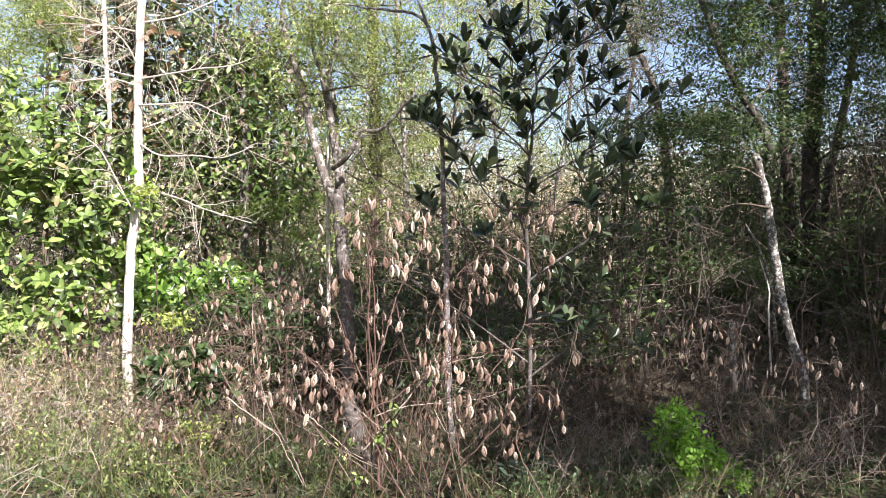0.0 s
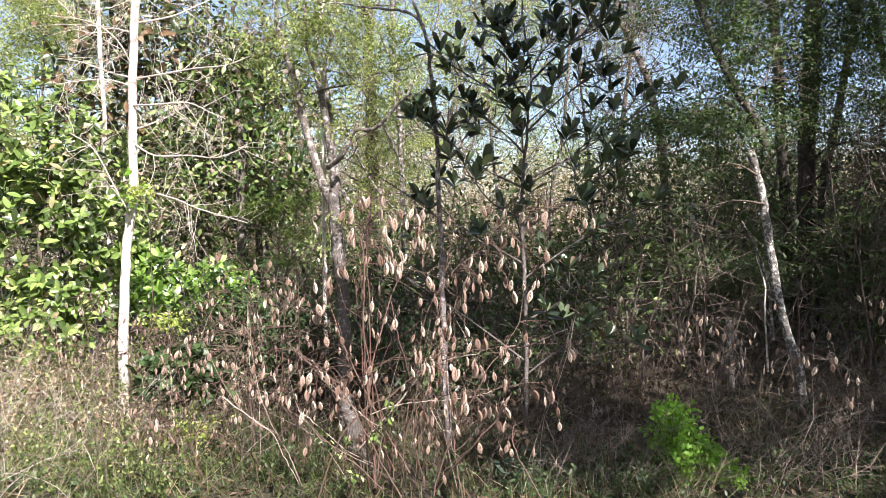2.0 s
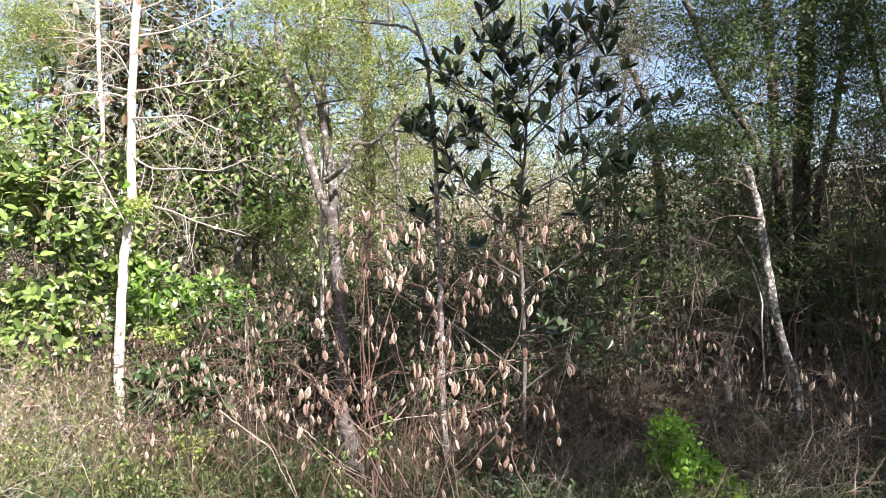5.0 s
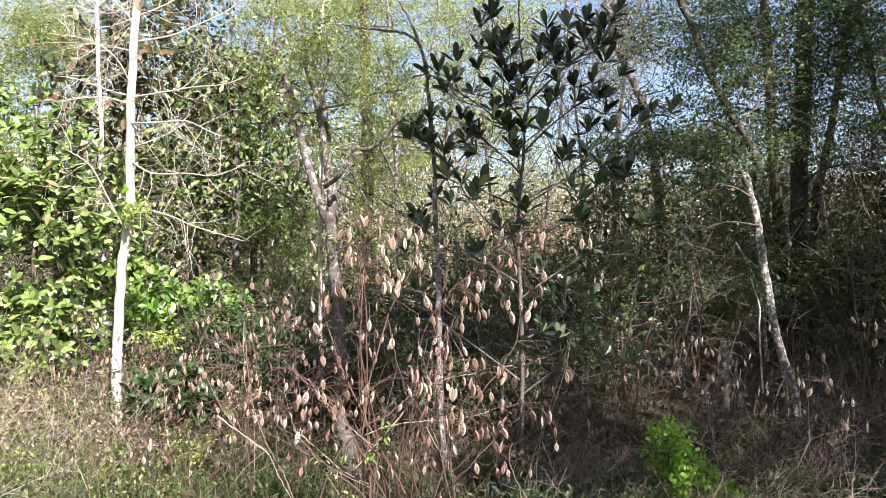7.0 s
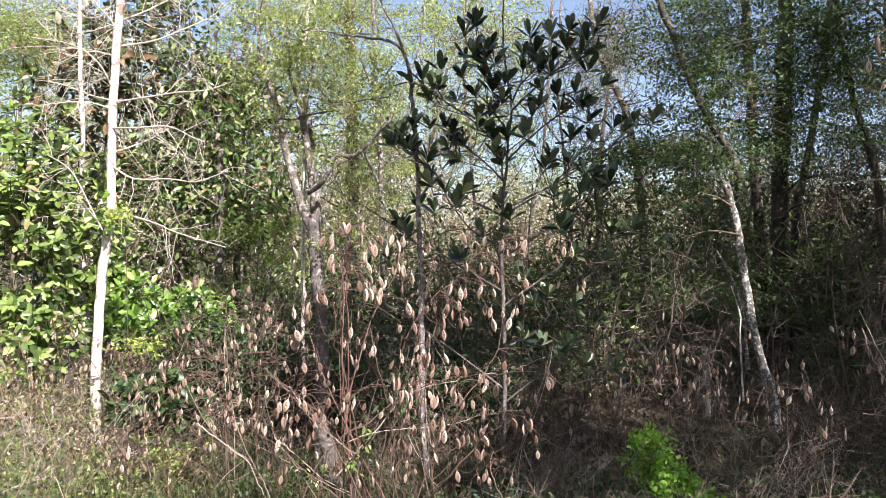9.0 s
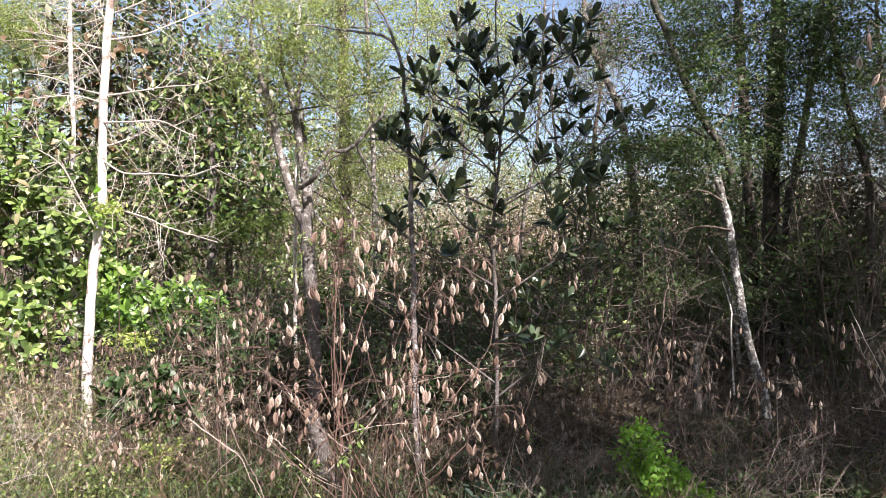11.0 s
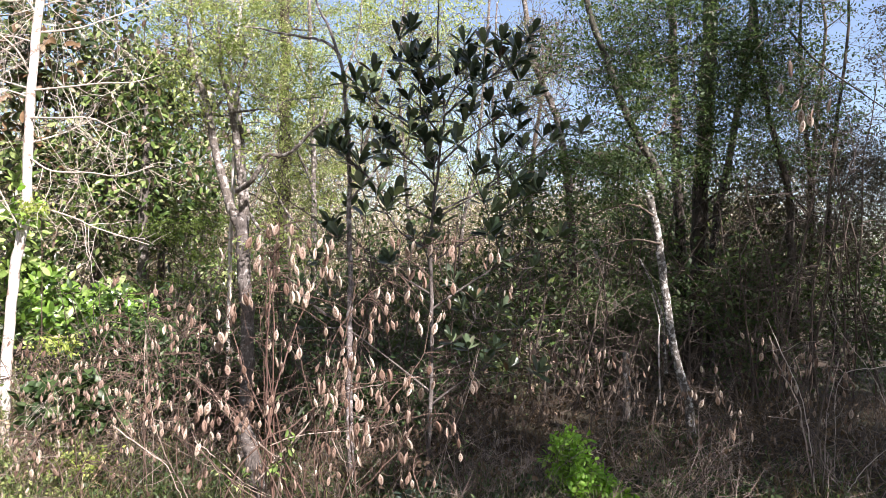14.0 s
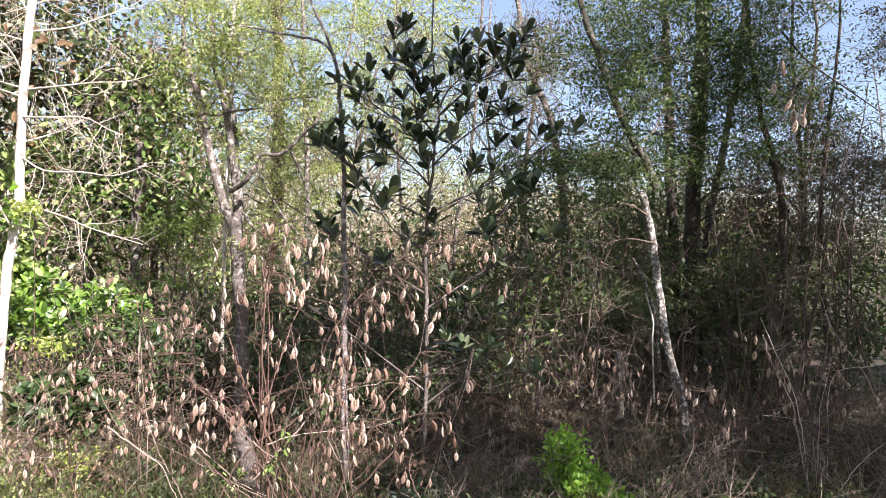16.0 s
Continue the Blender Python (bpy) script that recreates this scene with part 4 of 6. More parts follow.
crown_tree("withered_tree", "tree with withered grey-brown leaves among evergreens", 58,
           [([(-2.15, 8.30, -0.27), (-2.18, 8.30, 1.11), (-2.24, 8.30, 2.28), (-2.30, 8.30, 2.80)], 0.05, 0.03)], BROWN_BARK,
           [((-2.34, 8.00, 3.07), (0.75, 0.5, 0.55), 30, 14), ((-2.75, 8.00, 2.69), (0.5, 0.4, 0.35), 14, 14)],
           MAUVE_LEAF, [[(-2.24, 8.30, 2.28), (-2.44, 8.10, 2.64), (-2.78, 8.00, 2.75), (-3.12, 7.90, 2.77)], [(-2.25, 8.30, 2.41), (-1.95, 8.20, 2.72), (-1.68, 8.10, 2.96)], [(-2.30, 8.30, 2.93), (-2.59, 8.20, 3.23), (-2.94, 8.10, 3.40)]], leaf_len=0.09, kind="broad", width=0.5, limb_r=0.02)
crown_tree("holly_tree", "dense dark evergreen with small glossy leaves", 53,
           [([(-2.06, 7.00, -0.06), (-2.02, 7.00, 0.50), (-2.03, 7.00, 0.94), (-2.01, 7.02, 1.33), (-2.03, 7.05, 1.77), (-2.05, 7.20, 2.40), (-2.12, 7.40, 2.90)], 0.048, 0.035)], MOTTLED_BARK,
           [((-2.08, 7.50, 2.44), (0.75, 0.6, 0.55), 130, 22), ((-1.80, 7.30, 1.84), (0.5, 0.5, 0.5), 90, 22), ((-2.64, 7.40, 1.85), (0.6, 0.5, 0.6), 90, 20), ((-2.45, 7.20, 1.50), (0.4, 0.4, 0.25), 30, 20), ((-2.55, 7.60, 3.05), (0.6, 0.5, 0.5), 80, 22), ((-1.95, 7.70, 3.15), (0.4, 0.4, 0.35), 36, 22), ((-2.7, 7.8, 3.8), (0.6, 0.5, 0.4), 40, 20)],
           HOLLY_LEAF, leaf_len=0.075, kind="round", width=0.5, dense=0.56)
crown_tree("sunlit_shrub", "low shrub with bright green oval leaves", 54,
           [([(-2.29, 6.00, -0.21), (-2.27, 6.00, 0.27), (-2.24, 6.00, 0.65), (-2.23, 6.00, 0.93)], 0.02, 0.01)], BROWN_BARK,
           [((-2.22, 5.90, 0.92), (0.45, 0.4, 0.28), 70, 16), ((-1.93, 6.20, 0.92), (0.28, 0.3, 0.2), 34, 14), ((-1.80, 5.80, 0.72), (0.2, 0.2, 0.12), 14, 14), ((-2.70, 6.20, 1.01), (0.3, 0.3, 0.3), 30, 14)],
           BRIGHT_LEAF, leaf_len=0.085, kind="round", width=0.5, dense=1.5, cat="shrub", whorl=7, r_twig=0.003, lone=BRIGHT_LONE)
crown_tree("feathery_sapling", "young tree with flat sprays of fine bright green leaves", 59,
           [([(-1.66, 6.80, -0.05), (-1.64, 6.80, 0.60), (-1.60, 6.80, 1.15), (-1.57, 6.80, 1.62)], 0.014, 0.005)], BROWN_BARK,
           [((-1.50, 6.70, 1.64), (0.36, 0.25, 0.07), 26, 24), ((-1.82, 6.70, 1.55), (0.22, 0.2, 0.06), 14, 24), ((-1.40, 6.80, 1.36), (0.26, 0.2, 0.09), 14, 22), ((-1.72, 6.60, 1.09), (0.4, 0.25, 0.1), 26, 22), ((-0.95, 6.70, 1.75), (0.16, 0.2, 0.3), 12, 20)],
           FRESH_LEAF, [[(-1.62, 6.80, 1.0), (-1.45, 6.75, 1.30), (-1.2, 6.7, 1.5), (-0.98, 6.70, 1.78)], [(-1.60, 6.80, 1.2), (-1.75, 6.70, 1.45), (-1.95, 6.70, 1.56)]],
           leaf_len=0.036, width=0.4, flat=0.3, spread=0.16, full=1.6, limb_r=0.006, r_twig=0.0016)
crown_tree("dark_low_shrub", "low shaded shrub with dark oval leaves", 55,
           [([(-1.78, 4.70, -0.10), (-1.78, 4.70, 0.16), (-1.78, 4.70, 0.46)], 0.012, 0.007)], BROWN_BARK,
           [((-1.78, 4.70, 0.50), (0.22, 0.2, 0.13), 26, 9), ((-1.57, 4.70, 0.41), (0.12, 0.12, 0.08), 8, 9)],
           OVAL_LEAF, leaf_len=0.09, kind="round", width=0.6, cat="shrub", spread=0.1, r_twig=0.003)
crown_tree("lime_bush", "bright lime-green leafy bush at the thicket edge", 56,
           [([(1.42, 4.15, -0.27), (1.40, 4.15, -0.01), (1.36, 4.15, 0.25)], 0.01, 0.005)], CANE,
           [((1.26, 4.15, 0.34), (0.05, 0.14, 0.05), 12, 12), ((1.35, 4.15, 0.35), (0.05, 0.14, 0.04), 12, 12), ((1.31, 4.15, 0.25), (0.08, 0.14, 0.08), 21, 12), ((1.40, 4.15, 0.19), (0.09, 0.14, 0.08), 27, 12), ((1.33, 4.15, 0.09), (0.09, 0.14, 0.09), 27, 12), ((1.49, 4.15, 0.09), (0.09, 0.14, 0.07), 27, 12), ((1.57, 4.15, 0.02), (0.10, 0.14, 0.06), 27, 12), ((1.38, 4.15, -0.02), (0.12, 0.14, 0.07), 30, 12), ((1.66, 4.15, -0.03), (0.09, 0.14, 0.05), 21, 12), ((1.23, 4.15, 0.20), (0.04, 0.14, 0.05), 9, 12)],
           LIME_LEAF, leaf_len=0.04, dense=1.0, cat="bush", spread=0.06, r_twig=0.002, kind="broad", width=0.5)

crown_tree("grey_green_shrub", "low shrub with blue-green leaves by the dry canes", 57,
           [([(0.37, 3.90, -0.17), (0.37, 3.90, 0.02), (0.36, 3.90, 0.14)], 0.006, 0.004)], CANE,
           [((0.37, 3.90, 0.08), (0.12, 0.12, 0.035), 12, 9), ((0.52, 4.00, 0.14), (0.06, 0.06, 0.05), 6, 8)],
           GREY_LEAF, leaf_len=0.055, kind="broad", width=0.35, cat="shrub", spread=0.07, r_twig=0.002)

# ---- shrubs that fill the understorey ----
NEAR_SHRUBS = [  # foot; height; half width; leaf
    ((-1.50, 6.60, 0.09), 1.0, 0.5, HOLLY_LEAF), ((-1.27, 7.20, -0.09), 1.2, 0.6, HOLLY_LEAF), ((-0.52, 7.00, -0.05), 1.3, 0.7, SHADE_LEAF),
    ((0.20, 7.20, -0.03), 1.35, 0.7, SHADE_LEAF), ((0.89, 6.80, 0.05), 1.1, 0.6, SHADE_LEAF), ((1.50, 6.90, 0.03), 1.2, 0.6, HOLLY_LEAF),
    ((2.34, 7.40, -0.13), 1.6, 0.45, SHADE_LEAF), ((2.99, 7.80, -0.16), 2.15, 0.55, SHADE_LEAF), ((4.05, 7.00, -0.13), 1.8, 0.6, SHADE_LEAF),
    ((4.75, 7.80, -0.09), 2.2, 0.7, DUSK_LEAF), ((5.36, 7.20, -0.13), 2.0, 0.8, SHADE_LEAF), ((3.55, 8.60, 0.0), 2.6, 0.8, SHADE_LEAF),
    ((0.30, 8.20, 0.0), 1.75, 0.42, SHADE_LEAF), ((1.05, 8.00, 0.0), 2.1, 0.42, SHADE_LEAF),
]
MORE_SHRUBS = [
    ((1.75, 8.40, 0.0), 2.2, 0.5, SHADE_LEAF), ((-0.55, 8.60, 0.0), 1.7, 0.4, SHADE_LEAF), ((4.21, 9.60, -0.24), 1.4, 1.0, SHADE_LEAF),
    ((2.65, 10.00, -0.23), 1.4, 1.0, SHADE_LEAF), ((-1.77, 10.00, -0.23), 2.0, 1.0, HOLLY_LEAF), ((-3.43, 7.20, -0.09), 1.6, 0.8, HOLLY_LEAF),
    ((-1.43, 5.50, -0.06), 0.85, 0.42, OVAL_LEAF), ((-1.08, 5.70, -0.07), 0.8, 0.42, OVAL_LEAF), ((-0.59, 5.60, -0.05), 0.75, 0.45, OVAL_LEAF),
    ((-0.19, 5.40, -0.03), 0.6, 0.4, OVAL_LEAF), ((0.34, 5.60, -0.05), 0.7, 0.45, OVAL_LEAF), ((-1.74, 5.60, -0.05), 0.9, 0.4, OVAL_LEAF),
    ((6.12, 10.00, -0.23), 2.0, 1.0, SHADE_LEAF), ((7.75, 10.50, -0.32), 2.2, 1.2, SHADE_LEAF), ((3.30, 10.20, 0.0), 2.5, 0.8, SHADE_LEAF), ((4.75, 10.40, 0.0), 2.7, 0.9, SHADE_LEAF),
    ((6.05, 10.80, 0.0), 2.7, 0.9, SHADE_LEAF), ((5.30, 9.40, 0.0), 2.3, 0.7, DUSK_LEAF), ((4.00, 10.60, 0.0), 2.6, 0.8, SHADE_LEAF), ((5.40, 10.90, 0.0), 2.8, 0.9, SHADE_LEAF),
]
for q, (foot, tall, wide, leaf) in enumerate(NEAR_SHRUBS + MORE_SHRUBS):
    x, y, z = foot[0], foot[1], height(foot[0], foot[1])
    srng = np.random.default_rng(200 + q)
    stems = []
    for _ in range(3):
        a, b = srng.normal(0, 0.35 * wide, 2)
        stems.append(([(x + a * 0.2, y + b * 0.2, z - 0.05), (x + a * 0.5, y + b * 0.5, z + tall * 0.35), (x + a, y + b, z + tall * 0.85)], 0.014, 0.006))
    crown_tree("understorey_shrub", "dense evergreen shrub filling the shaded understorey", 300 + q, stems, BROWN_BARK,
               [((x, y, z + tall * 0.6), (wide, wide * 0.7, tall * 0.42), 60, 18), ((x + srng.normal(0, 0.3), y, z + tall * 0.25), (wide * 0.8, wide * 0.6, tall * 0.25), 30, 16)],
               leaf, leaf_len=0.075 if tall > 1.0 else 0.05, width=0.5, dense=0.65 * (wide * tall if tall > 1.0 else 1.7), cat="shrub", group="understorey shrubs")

def bare_shrub(seed, foot, tall, wide):
    """Many thin dark leafless stems, much forked."""
    rng = np.random.default_rng(seed)
    x, y, _ = foot
    z = height(x, y)
    t = thing("bare_shrub", "leafless dark shrub of many thin forked stems", "shrub", "bare shrubs in the shade", at=(x, y, z))
    for _ in range(5):
        s = Shape()
        line = wander(rng, (x + rng.normal(0, wide * 0.3), y + rng.normal(0, 0.2), z - 0.03), (rng.normal(0, 0.25), rng.normal(0, 0.15), 1), tall * rng.uniform(0.7, 1.2), n=9, bend=0.1)
        s.tube(line, taper(line, 0.012, 0.004), 6)
        side_twigs(rng, s, line, 0.0045, 12, 0.8, 2, 0.15, 0.06)
        part("stem", s, TWIG_GREY, t)


for q, (foot, tall, wide) in enumerate((((3.68, 6.60, 0.04), 2.3, 0.9), ((4.28, 6.90, -0.02), 2.6, 0.9), ((4.37, 6.40, 0.09), 2.4, 0.9), ((5.13, 6.80, -0.00), 2.8, 1.0), ((2.52, 7.00, -0.05), 1.8, 0.8), ((1.55, 6.20, 0.13), 1.6, 0.8), ((2.61, 6.40, 0.09), 1.3, 0.5), ((0.37, 6.20, 0.18), 1.5, 0.9), ((-0.42, 6.40, 0.14), 1.7, 0.9), ((-1.39, 6.00, 0.22), 0.9, 0.6), ((1.17, 7.60, -0.12), 2.6, 0.9), ((3.3, 9.4, 0.0), 4.2, 1.0), ((4.6, 9.8, 0.0), 4.4, 1.0), ((2.5, 9.6, 0.0), 3.6, 0.8), ((5.8, 9.6, 0.0), 4.0, 1.0), ((5.2, 10.4, 0.0), 3.6, 1.2), ((4.0, 10.6, 0.0), 3.4, 1.2), ((-2.3, 9.2, 0.0), 4.0, 0.9))):
    bare_shrub(500 + q, foot, tall, wide)

# ---- feathery trees in the light behind ----
crown_tree("feathery_tree", "airy tree with fine yellow-green sunlit leaves", 61,
           [([(-0.66, 10.00, -0.71), (-0.61, 10.00, 1.26), (-0.66, 10.00, 2.83), (-0.74, 10.00, 4.16), (-0.81, 10.00, 5.95)], 0.05, 0.02)], LIMB_BARK,
           [((-1.96, 9.50, 4.10), (1.0, 0.9, 0.7), 150, 26), ((-0.81, 10.00, 3.61), (0.9, 0.9, 0.6), 120, 24), ((-1.18, 10.50, 4.78), (1.3, 0.9, 0.5), 120, 24), ((-0.81, 11.00, 2.54), (0.9, 0.8, 0.6), 110, 24), ((-1.75, 10.00, 5.56), (1.6, 1.0, 0.6), 110, 22)],
           FINE_LEAF,
           [[(-0.64, 10.00, 2.28), (-1.03, 9.80, 3.07), (-1.46, 9.60, 3.60), (-1.94, 9.40, 4.15), (-2.43, 9.30, 4.41)], [(-0.66, 10.00, 2.91), (-0.36, 10.10, 3.64), (-0.11, 10.20, 4.37), (-0.03, 10.30, 5.36)], [(-0.69, 10.00, 3.46), (-1.01, 10.00, 4.24), (-1.44, 10.00, 4.78), (-1.75, 10.00, 5.48)], [(-0.63, 10.00, 1.50), (-0.99, 10.20, 1.90), (-1.34, 10.40, 2.48), (-1.53, 10.60, 3.00)]],
           leaf_len=0.038, width=0.42, dense=0.62, full=6.0, flat=0.6, spread=0.26, limb_r=0.022)
crown_tree("feathery_tree", "airy tree with fine yellow-green sunlit leaves", 62,
           [([(-6.27, 11.00, -0.06), (-6.24, 11.00, 2.10), (-6.15, 11.00, 3.83), (-6.09, 11.00, 5.97)], 0.035, 0.02)], LIMB_BARK,
           [((-5.97, 11.00, 4.60), (0.9, 0.8, 0.7), 130, 24), ((-7.27, 11.00, 3.57), (0.8, 0.8, 1.0), 90, 24), ((-6.68, 11.00, 2.28), (1.0, 0.8, 0.8), 80, 22)],
           FINE_LEAF, leaf_len=0.048, width=0.45, dense=1.1, full=4.0, flat=0.6, spread=0.34)
crown_tree("feathery_tree", "airy tree with fine pale leaves against the sky", 63,
           [([(1.66, 12.00, -0.58), (1.71, 12.00, 1.69), (1.94, 12.00, 3.10), (2.03, 12.00, 4.69), (2.12, 12.00, 6.84)], 0.035, 0.02)], LIMB_BARK,
           [((0.43, 12.00, 4.88), (1.1, 0.8, 0.6), 60, 20), ((1.92, 12.50, 2.68), (1.6, 0.8, 0.5), 100, 22), ((2.90, 12.50, 4.73), (1.0, 0.8, 0.7), 60, 20), ((0.74, 12.50, 3.56), (1.0, 0.8, 0.6), 90, 22)],
           FINE_LEAF, leaf_len=0.045, width=0.42, dense=0.6, full=3.6, flat=0.55, spread=0.36)


for q, (x, y, z, cr) in enumerate(((0.55, 8.4, 3.1, 1.0), (1.75, 8.9, 3.3, 1.0))):
    crown_tree("budding_tree", "slim grey tree with many fine twigs just coming into leaf", 65 + q,
               [([(x, y, height(x, y) - 0.05), (x + 0.06, y, 1.3), (x - 0.03, y, 2.4), (x - 0.12, y, 3.4), (x - 0.1, y, 4.6)], 0.026, 0.01)], LIMB_BARK,
               [((x, y, z), (0.75 * cr, 0.6, 0.7), 70, 10), ((x + 0.2, y, z + 0.8), (0.8 * cr, 0.6, 0.5), 60, 10), ((x - 0.2, y, z - 0.6), (0.6 * cr, 0.5, 0.4), 34, 9)], SAGE_LEAF,
               [[(x - 0.03, y, 2.4), (x + 0.3, y, 2.9), (x + 0.6, y - 0.1, 3.3), (x + 0.8, y, 3.9)], [(x - 0.05, y, 2.7), (x - 0.4, y, 3.2), (x - 0.7, y, 3.8)], [(x, y, 1.9), (x + 0.4, y, 2.2), (x + 0.75, y, 2.7)]],
               leaf_len=0.04, width=0.42, full=2.2, spread=0.3, limb_r=0.012, r_twig=0.0045, twig_mat=TWIG_GREY, group="budding trees")


# ---- the woods behind ----
def far_woods():
    rng = np.random.default_rng(71)
    s, tw = Shape(), Shape()
    for _ in range(165):
        y = rng.uniform(12.5, 30)
        x = rng.uniform(-0.8, 0.62) * y
        z = rng.uniform(0.2, 3.4 if x < 0.12 * y else 2.1) + (y - 13) * 0.06
        clump_leaves(rng, s, (x, y, z), (1.9, 1.2, 1.2), 36, 42, 0.095, "small", 0.5, spread=0.36, twig=tw, twig_r=0.01)
    stuff("far_woods", s, FAR_LEAF, "hazy mass of sunlit tan and olive leaves in the distance", "woods")
    for _ in range(34):
        y = rng.uniform(12, 30)
        x = rng.uniform(-0.8, 0.8) * y
        line = wander(rng, (x, y, -0.1), (rng.normal(0, 0.12), 0, 1), rng.uniform(4, 9), n=8, bend=0.09)
        tw.tube(line, np.linspace(rng.uniform(0.03, 0.09), 0.015, 9), 6)
        side_twigs(rng, tw, line, 0.014, 16, 1.6, 2, 0.25, 0.05)
    stuff("far_bare_trees", tw, TWIG_GREY, "grey leafless trunks and branches of the woods behind", "woods")
    # high crowns of the woods, and of the trees at the sides
    s = Shape()
    for _ in range(46):
        y = rng.uniform(14, 26)
        x = rng.uniform(-0.85, 0.2) * y
        z = rng.uniform(3.0, 8.5)
        clump_leaves(rng, s, (x, y, z), (1.8, 1.4, 1.1), 30, 42, 0.1, "small", 0.45, spread=0.34)
    stuff("far_crowns", s, FINE_LEAF, "pale green sunlit treetops of the woods behind", "woods")


far_woods()


# ---- dark glossy-leaved tree ----
def big_leaf_mesh(name, curl):
    """One oval leaf, pointed, keeled along the rib and curled."""
    s = Shape()
    rows = []
    along = [0.0, 0.1, 0.25, 0.45, 0.65, 0.83, 0.94, 1.0]
    half = [0.014, 0.055, 0.11, 0.16, 0.185, 0.16, 0.095, 0.0]
    for a, h in zip(along, half):
        z = curl * (a * a - 0.3 * a)
        rows += [(a, -h, z + h * 0.3), (a, 0, z), (a, h, z + h * 0.3)]
    q = []
    for i in range(len(along) - 1):
        for j in range(2):
            q.append((i * 3 + j, i * 3 + j + 1, i * 3 + j + 4, i * 3 + j + 3))
    s.add(rows, [q])
    return s.mesh(name, [MAGNOLIA_LEAF])


def glossy_tree():
    rng = np.random.default_rng(81)
    base = (0.50, 4.60, -0.21)
    t = thing("glossy_evergreen_tree", "young evergreen with rosettes of dark glossy oval leaves", "tree", at=base)
    s, path = trunk_shape(rng, [base, (0.51, 4.66, 0.08), (0.52, 4.70, 0.46), (0.52, 4.75, 0.97), (0.51, 4.80, 1.27), (0.51, 4.85, 1.53), (0.52, 4.90, 1.77), (0.55, 4.95, 2.00), (0.57, 5.00, 2.24), (0.59, 5.00, 2.44), (0.56, 5.00, 2.67), (0.53, 5.00, 2.91), (0.53, 5.00, 3.3)], 0.017, 0.005, 9, 0.15)
    part("trunk", s, MOTTLED_BARK, t)
    # the shoot tips on each bough, from the top down
    top = (
        [(0.24, 4.71, 2.89), (0.33, 4.78, 2.98), (0.31, 4.72, 2.76), (0.45, 4.70, 2.70), (0.41, 4.78, 2.81), (0.26, 4.91, 2.79)],
        [(0.69, 5.12, 2.87), (0.76, 4.99, 2.85), (0.89, 5.07, 2.82), (0.72, 5.01, 2.97), (0.79, 4.98, 2.73)],
        [(0.81, 4.68, 2.87), (0.96, 4.85, 2.96), (1.05, 4.83, 2.91), (1.14, 4.82, 2.94), (1.13, 4.82, 2.82), (0.98, 4.67, 2.73)],
        [(1.21, 4.87, 2.60), (1.02, 4.90, 2.56), (0.90, 4.92, 2.55), (0.92, 4.93, 2.44), (0.75, 4.74, 2.53), (0.76, 4.86, 2.45), (1.07, 4.88, 2.45), (1.10, 4.84, 2.35)],
        [(-0.03, 4.77, 2.59), (0.08, 4.68, 2.53), (0.09, 4.88, 2.70), (-0.11, 4.87, 2.62), (0.02, 4.79, 2.48)],
    )
    upper = (
        [(0.24, 4.93, 2.67), (0.40, 4.85, 2.65), (0.46, 4.93, 2.57), (0.20, 4.92, 2.50), (0.32, 4.84, 2.51), (0.53, 4.81, 2.59), (0.51, 4.86, 2.48)],
        [(-0.09, 4.81, 2.30), (-0.18, 4.85, 2.26), (0.02, 4.97, 2.32), (-0.10, 4.78, 2.12), (-0.14, 4.79, 2.16), (-0.24, 4.92, 2.23), (0.01, 4.84, 2.08)],
        [(0.18, 4.93, 2.28), (0.35, 4.90, 2.38), (0.45, 5.06, 2.42), (0.21, 4.87, 2.08), (0.12, 4.92, 2.33), (0.25, 4.87, 2.19)],
        [(0.45, 4.93, 2.25), (0.55, 4.95, 2.25), (0.52, 5.04, 2.08), (0.47, 4.94, 2.14)],
        [(1.02, 5.05, 2.26), (1.13, 4.86, 2.23), (0.96, 4.85, 2.06), (1.10, 4.89, 2.00), (0.87, 5.01, 2.10)],
    )
    middle = (
        [(1.43, 4.91, 2.36), (1.57, 4.94, 2.37), (1.35, 4.90, 2.28), (1.31, 4.97, 2.33)],
        [(0.25, 4.77, 1.86), (0.20, 4.81, 1.77), (0.02, 4.83, 1.91), (0.12, 4.78, 1.86)],
        [(-0.19, 5.02, 1.65), (0.06, 5.08, 1.74), (-0.06, 5.24, 1.79), (-0.16, 5.20, 1.62)],
        [(0.53, 4.99, 1.80), (0.57, 4.91, 1.69), (0.39, 4.96, 1.58), (0.48, 4.84, 1.53), (0.23, 4.81, 1.41)],
        [(0.86, 4.81, 1.84), (1.06, 4.87, 1.87), (1.23, 5.01, 1.92), (1.25, 4.86, 1.94), (1.14, 4.78, 1.76), (0.91, 4.79, 1.76)],
    )
    low = (
        [(1.09, 4.84, 1.68), (1.24, 4.74, 1.58), (1.38, 4.73, 1.61), (0.88, 4.68, 1.63), (1.25, 4.89, 1.44), (1.00, 4.76, 1.45)],
        [(0.80, 4.69, 1.18), (0.98, 4.69, 1.11), (0.71, 4.71, 1.11), (1.15, 4.84, 0.99), (0.65, 4.71, 1.29)],
        [(0.64, 4.60, 0.91), (0.85, 4.54, 0.79), (1.05, 4.72, 0.71), (1.20, 4.51, 0.73), (0.93, 4.61, 0.86)],
        [(-0.33, 5.03, 1.05), (-0.20, 5.17, 1.15), (-0.27, 5.04, 1.40), (-0.37, 4.99, 1.24)],
    )
    meshes = [big_leaf_mesh("leaf", c) for c in (0.12, -0.1, 0.28)]
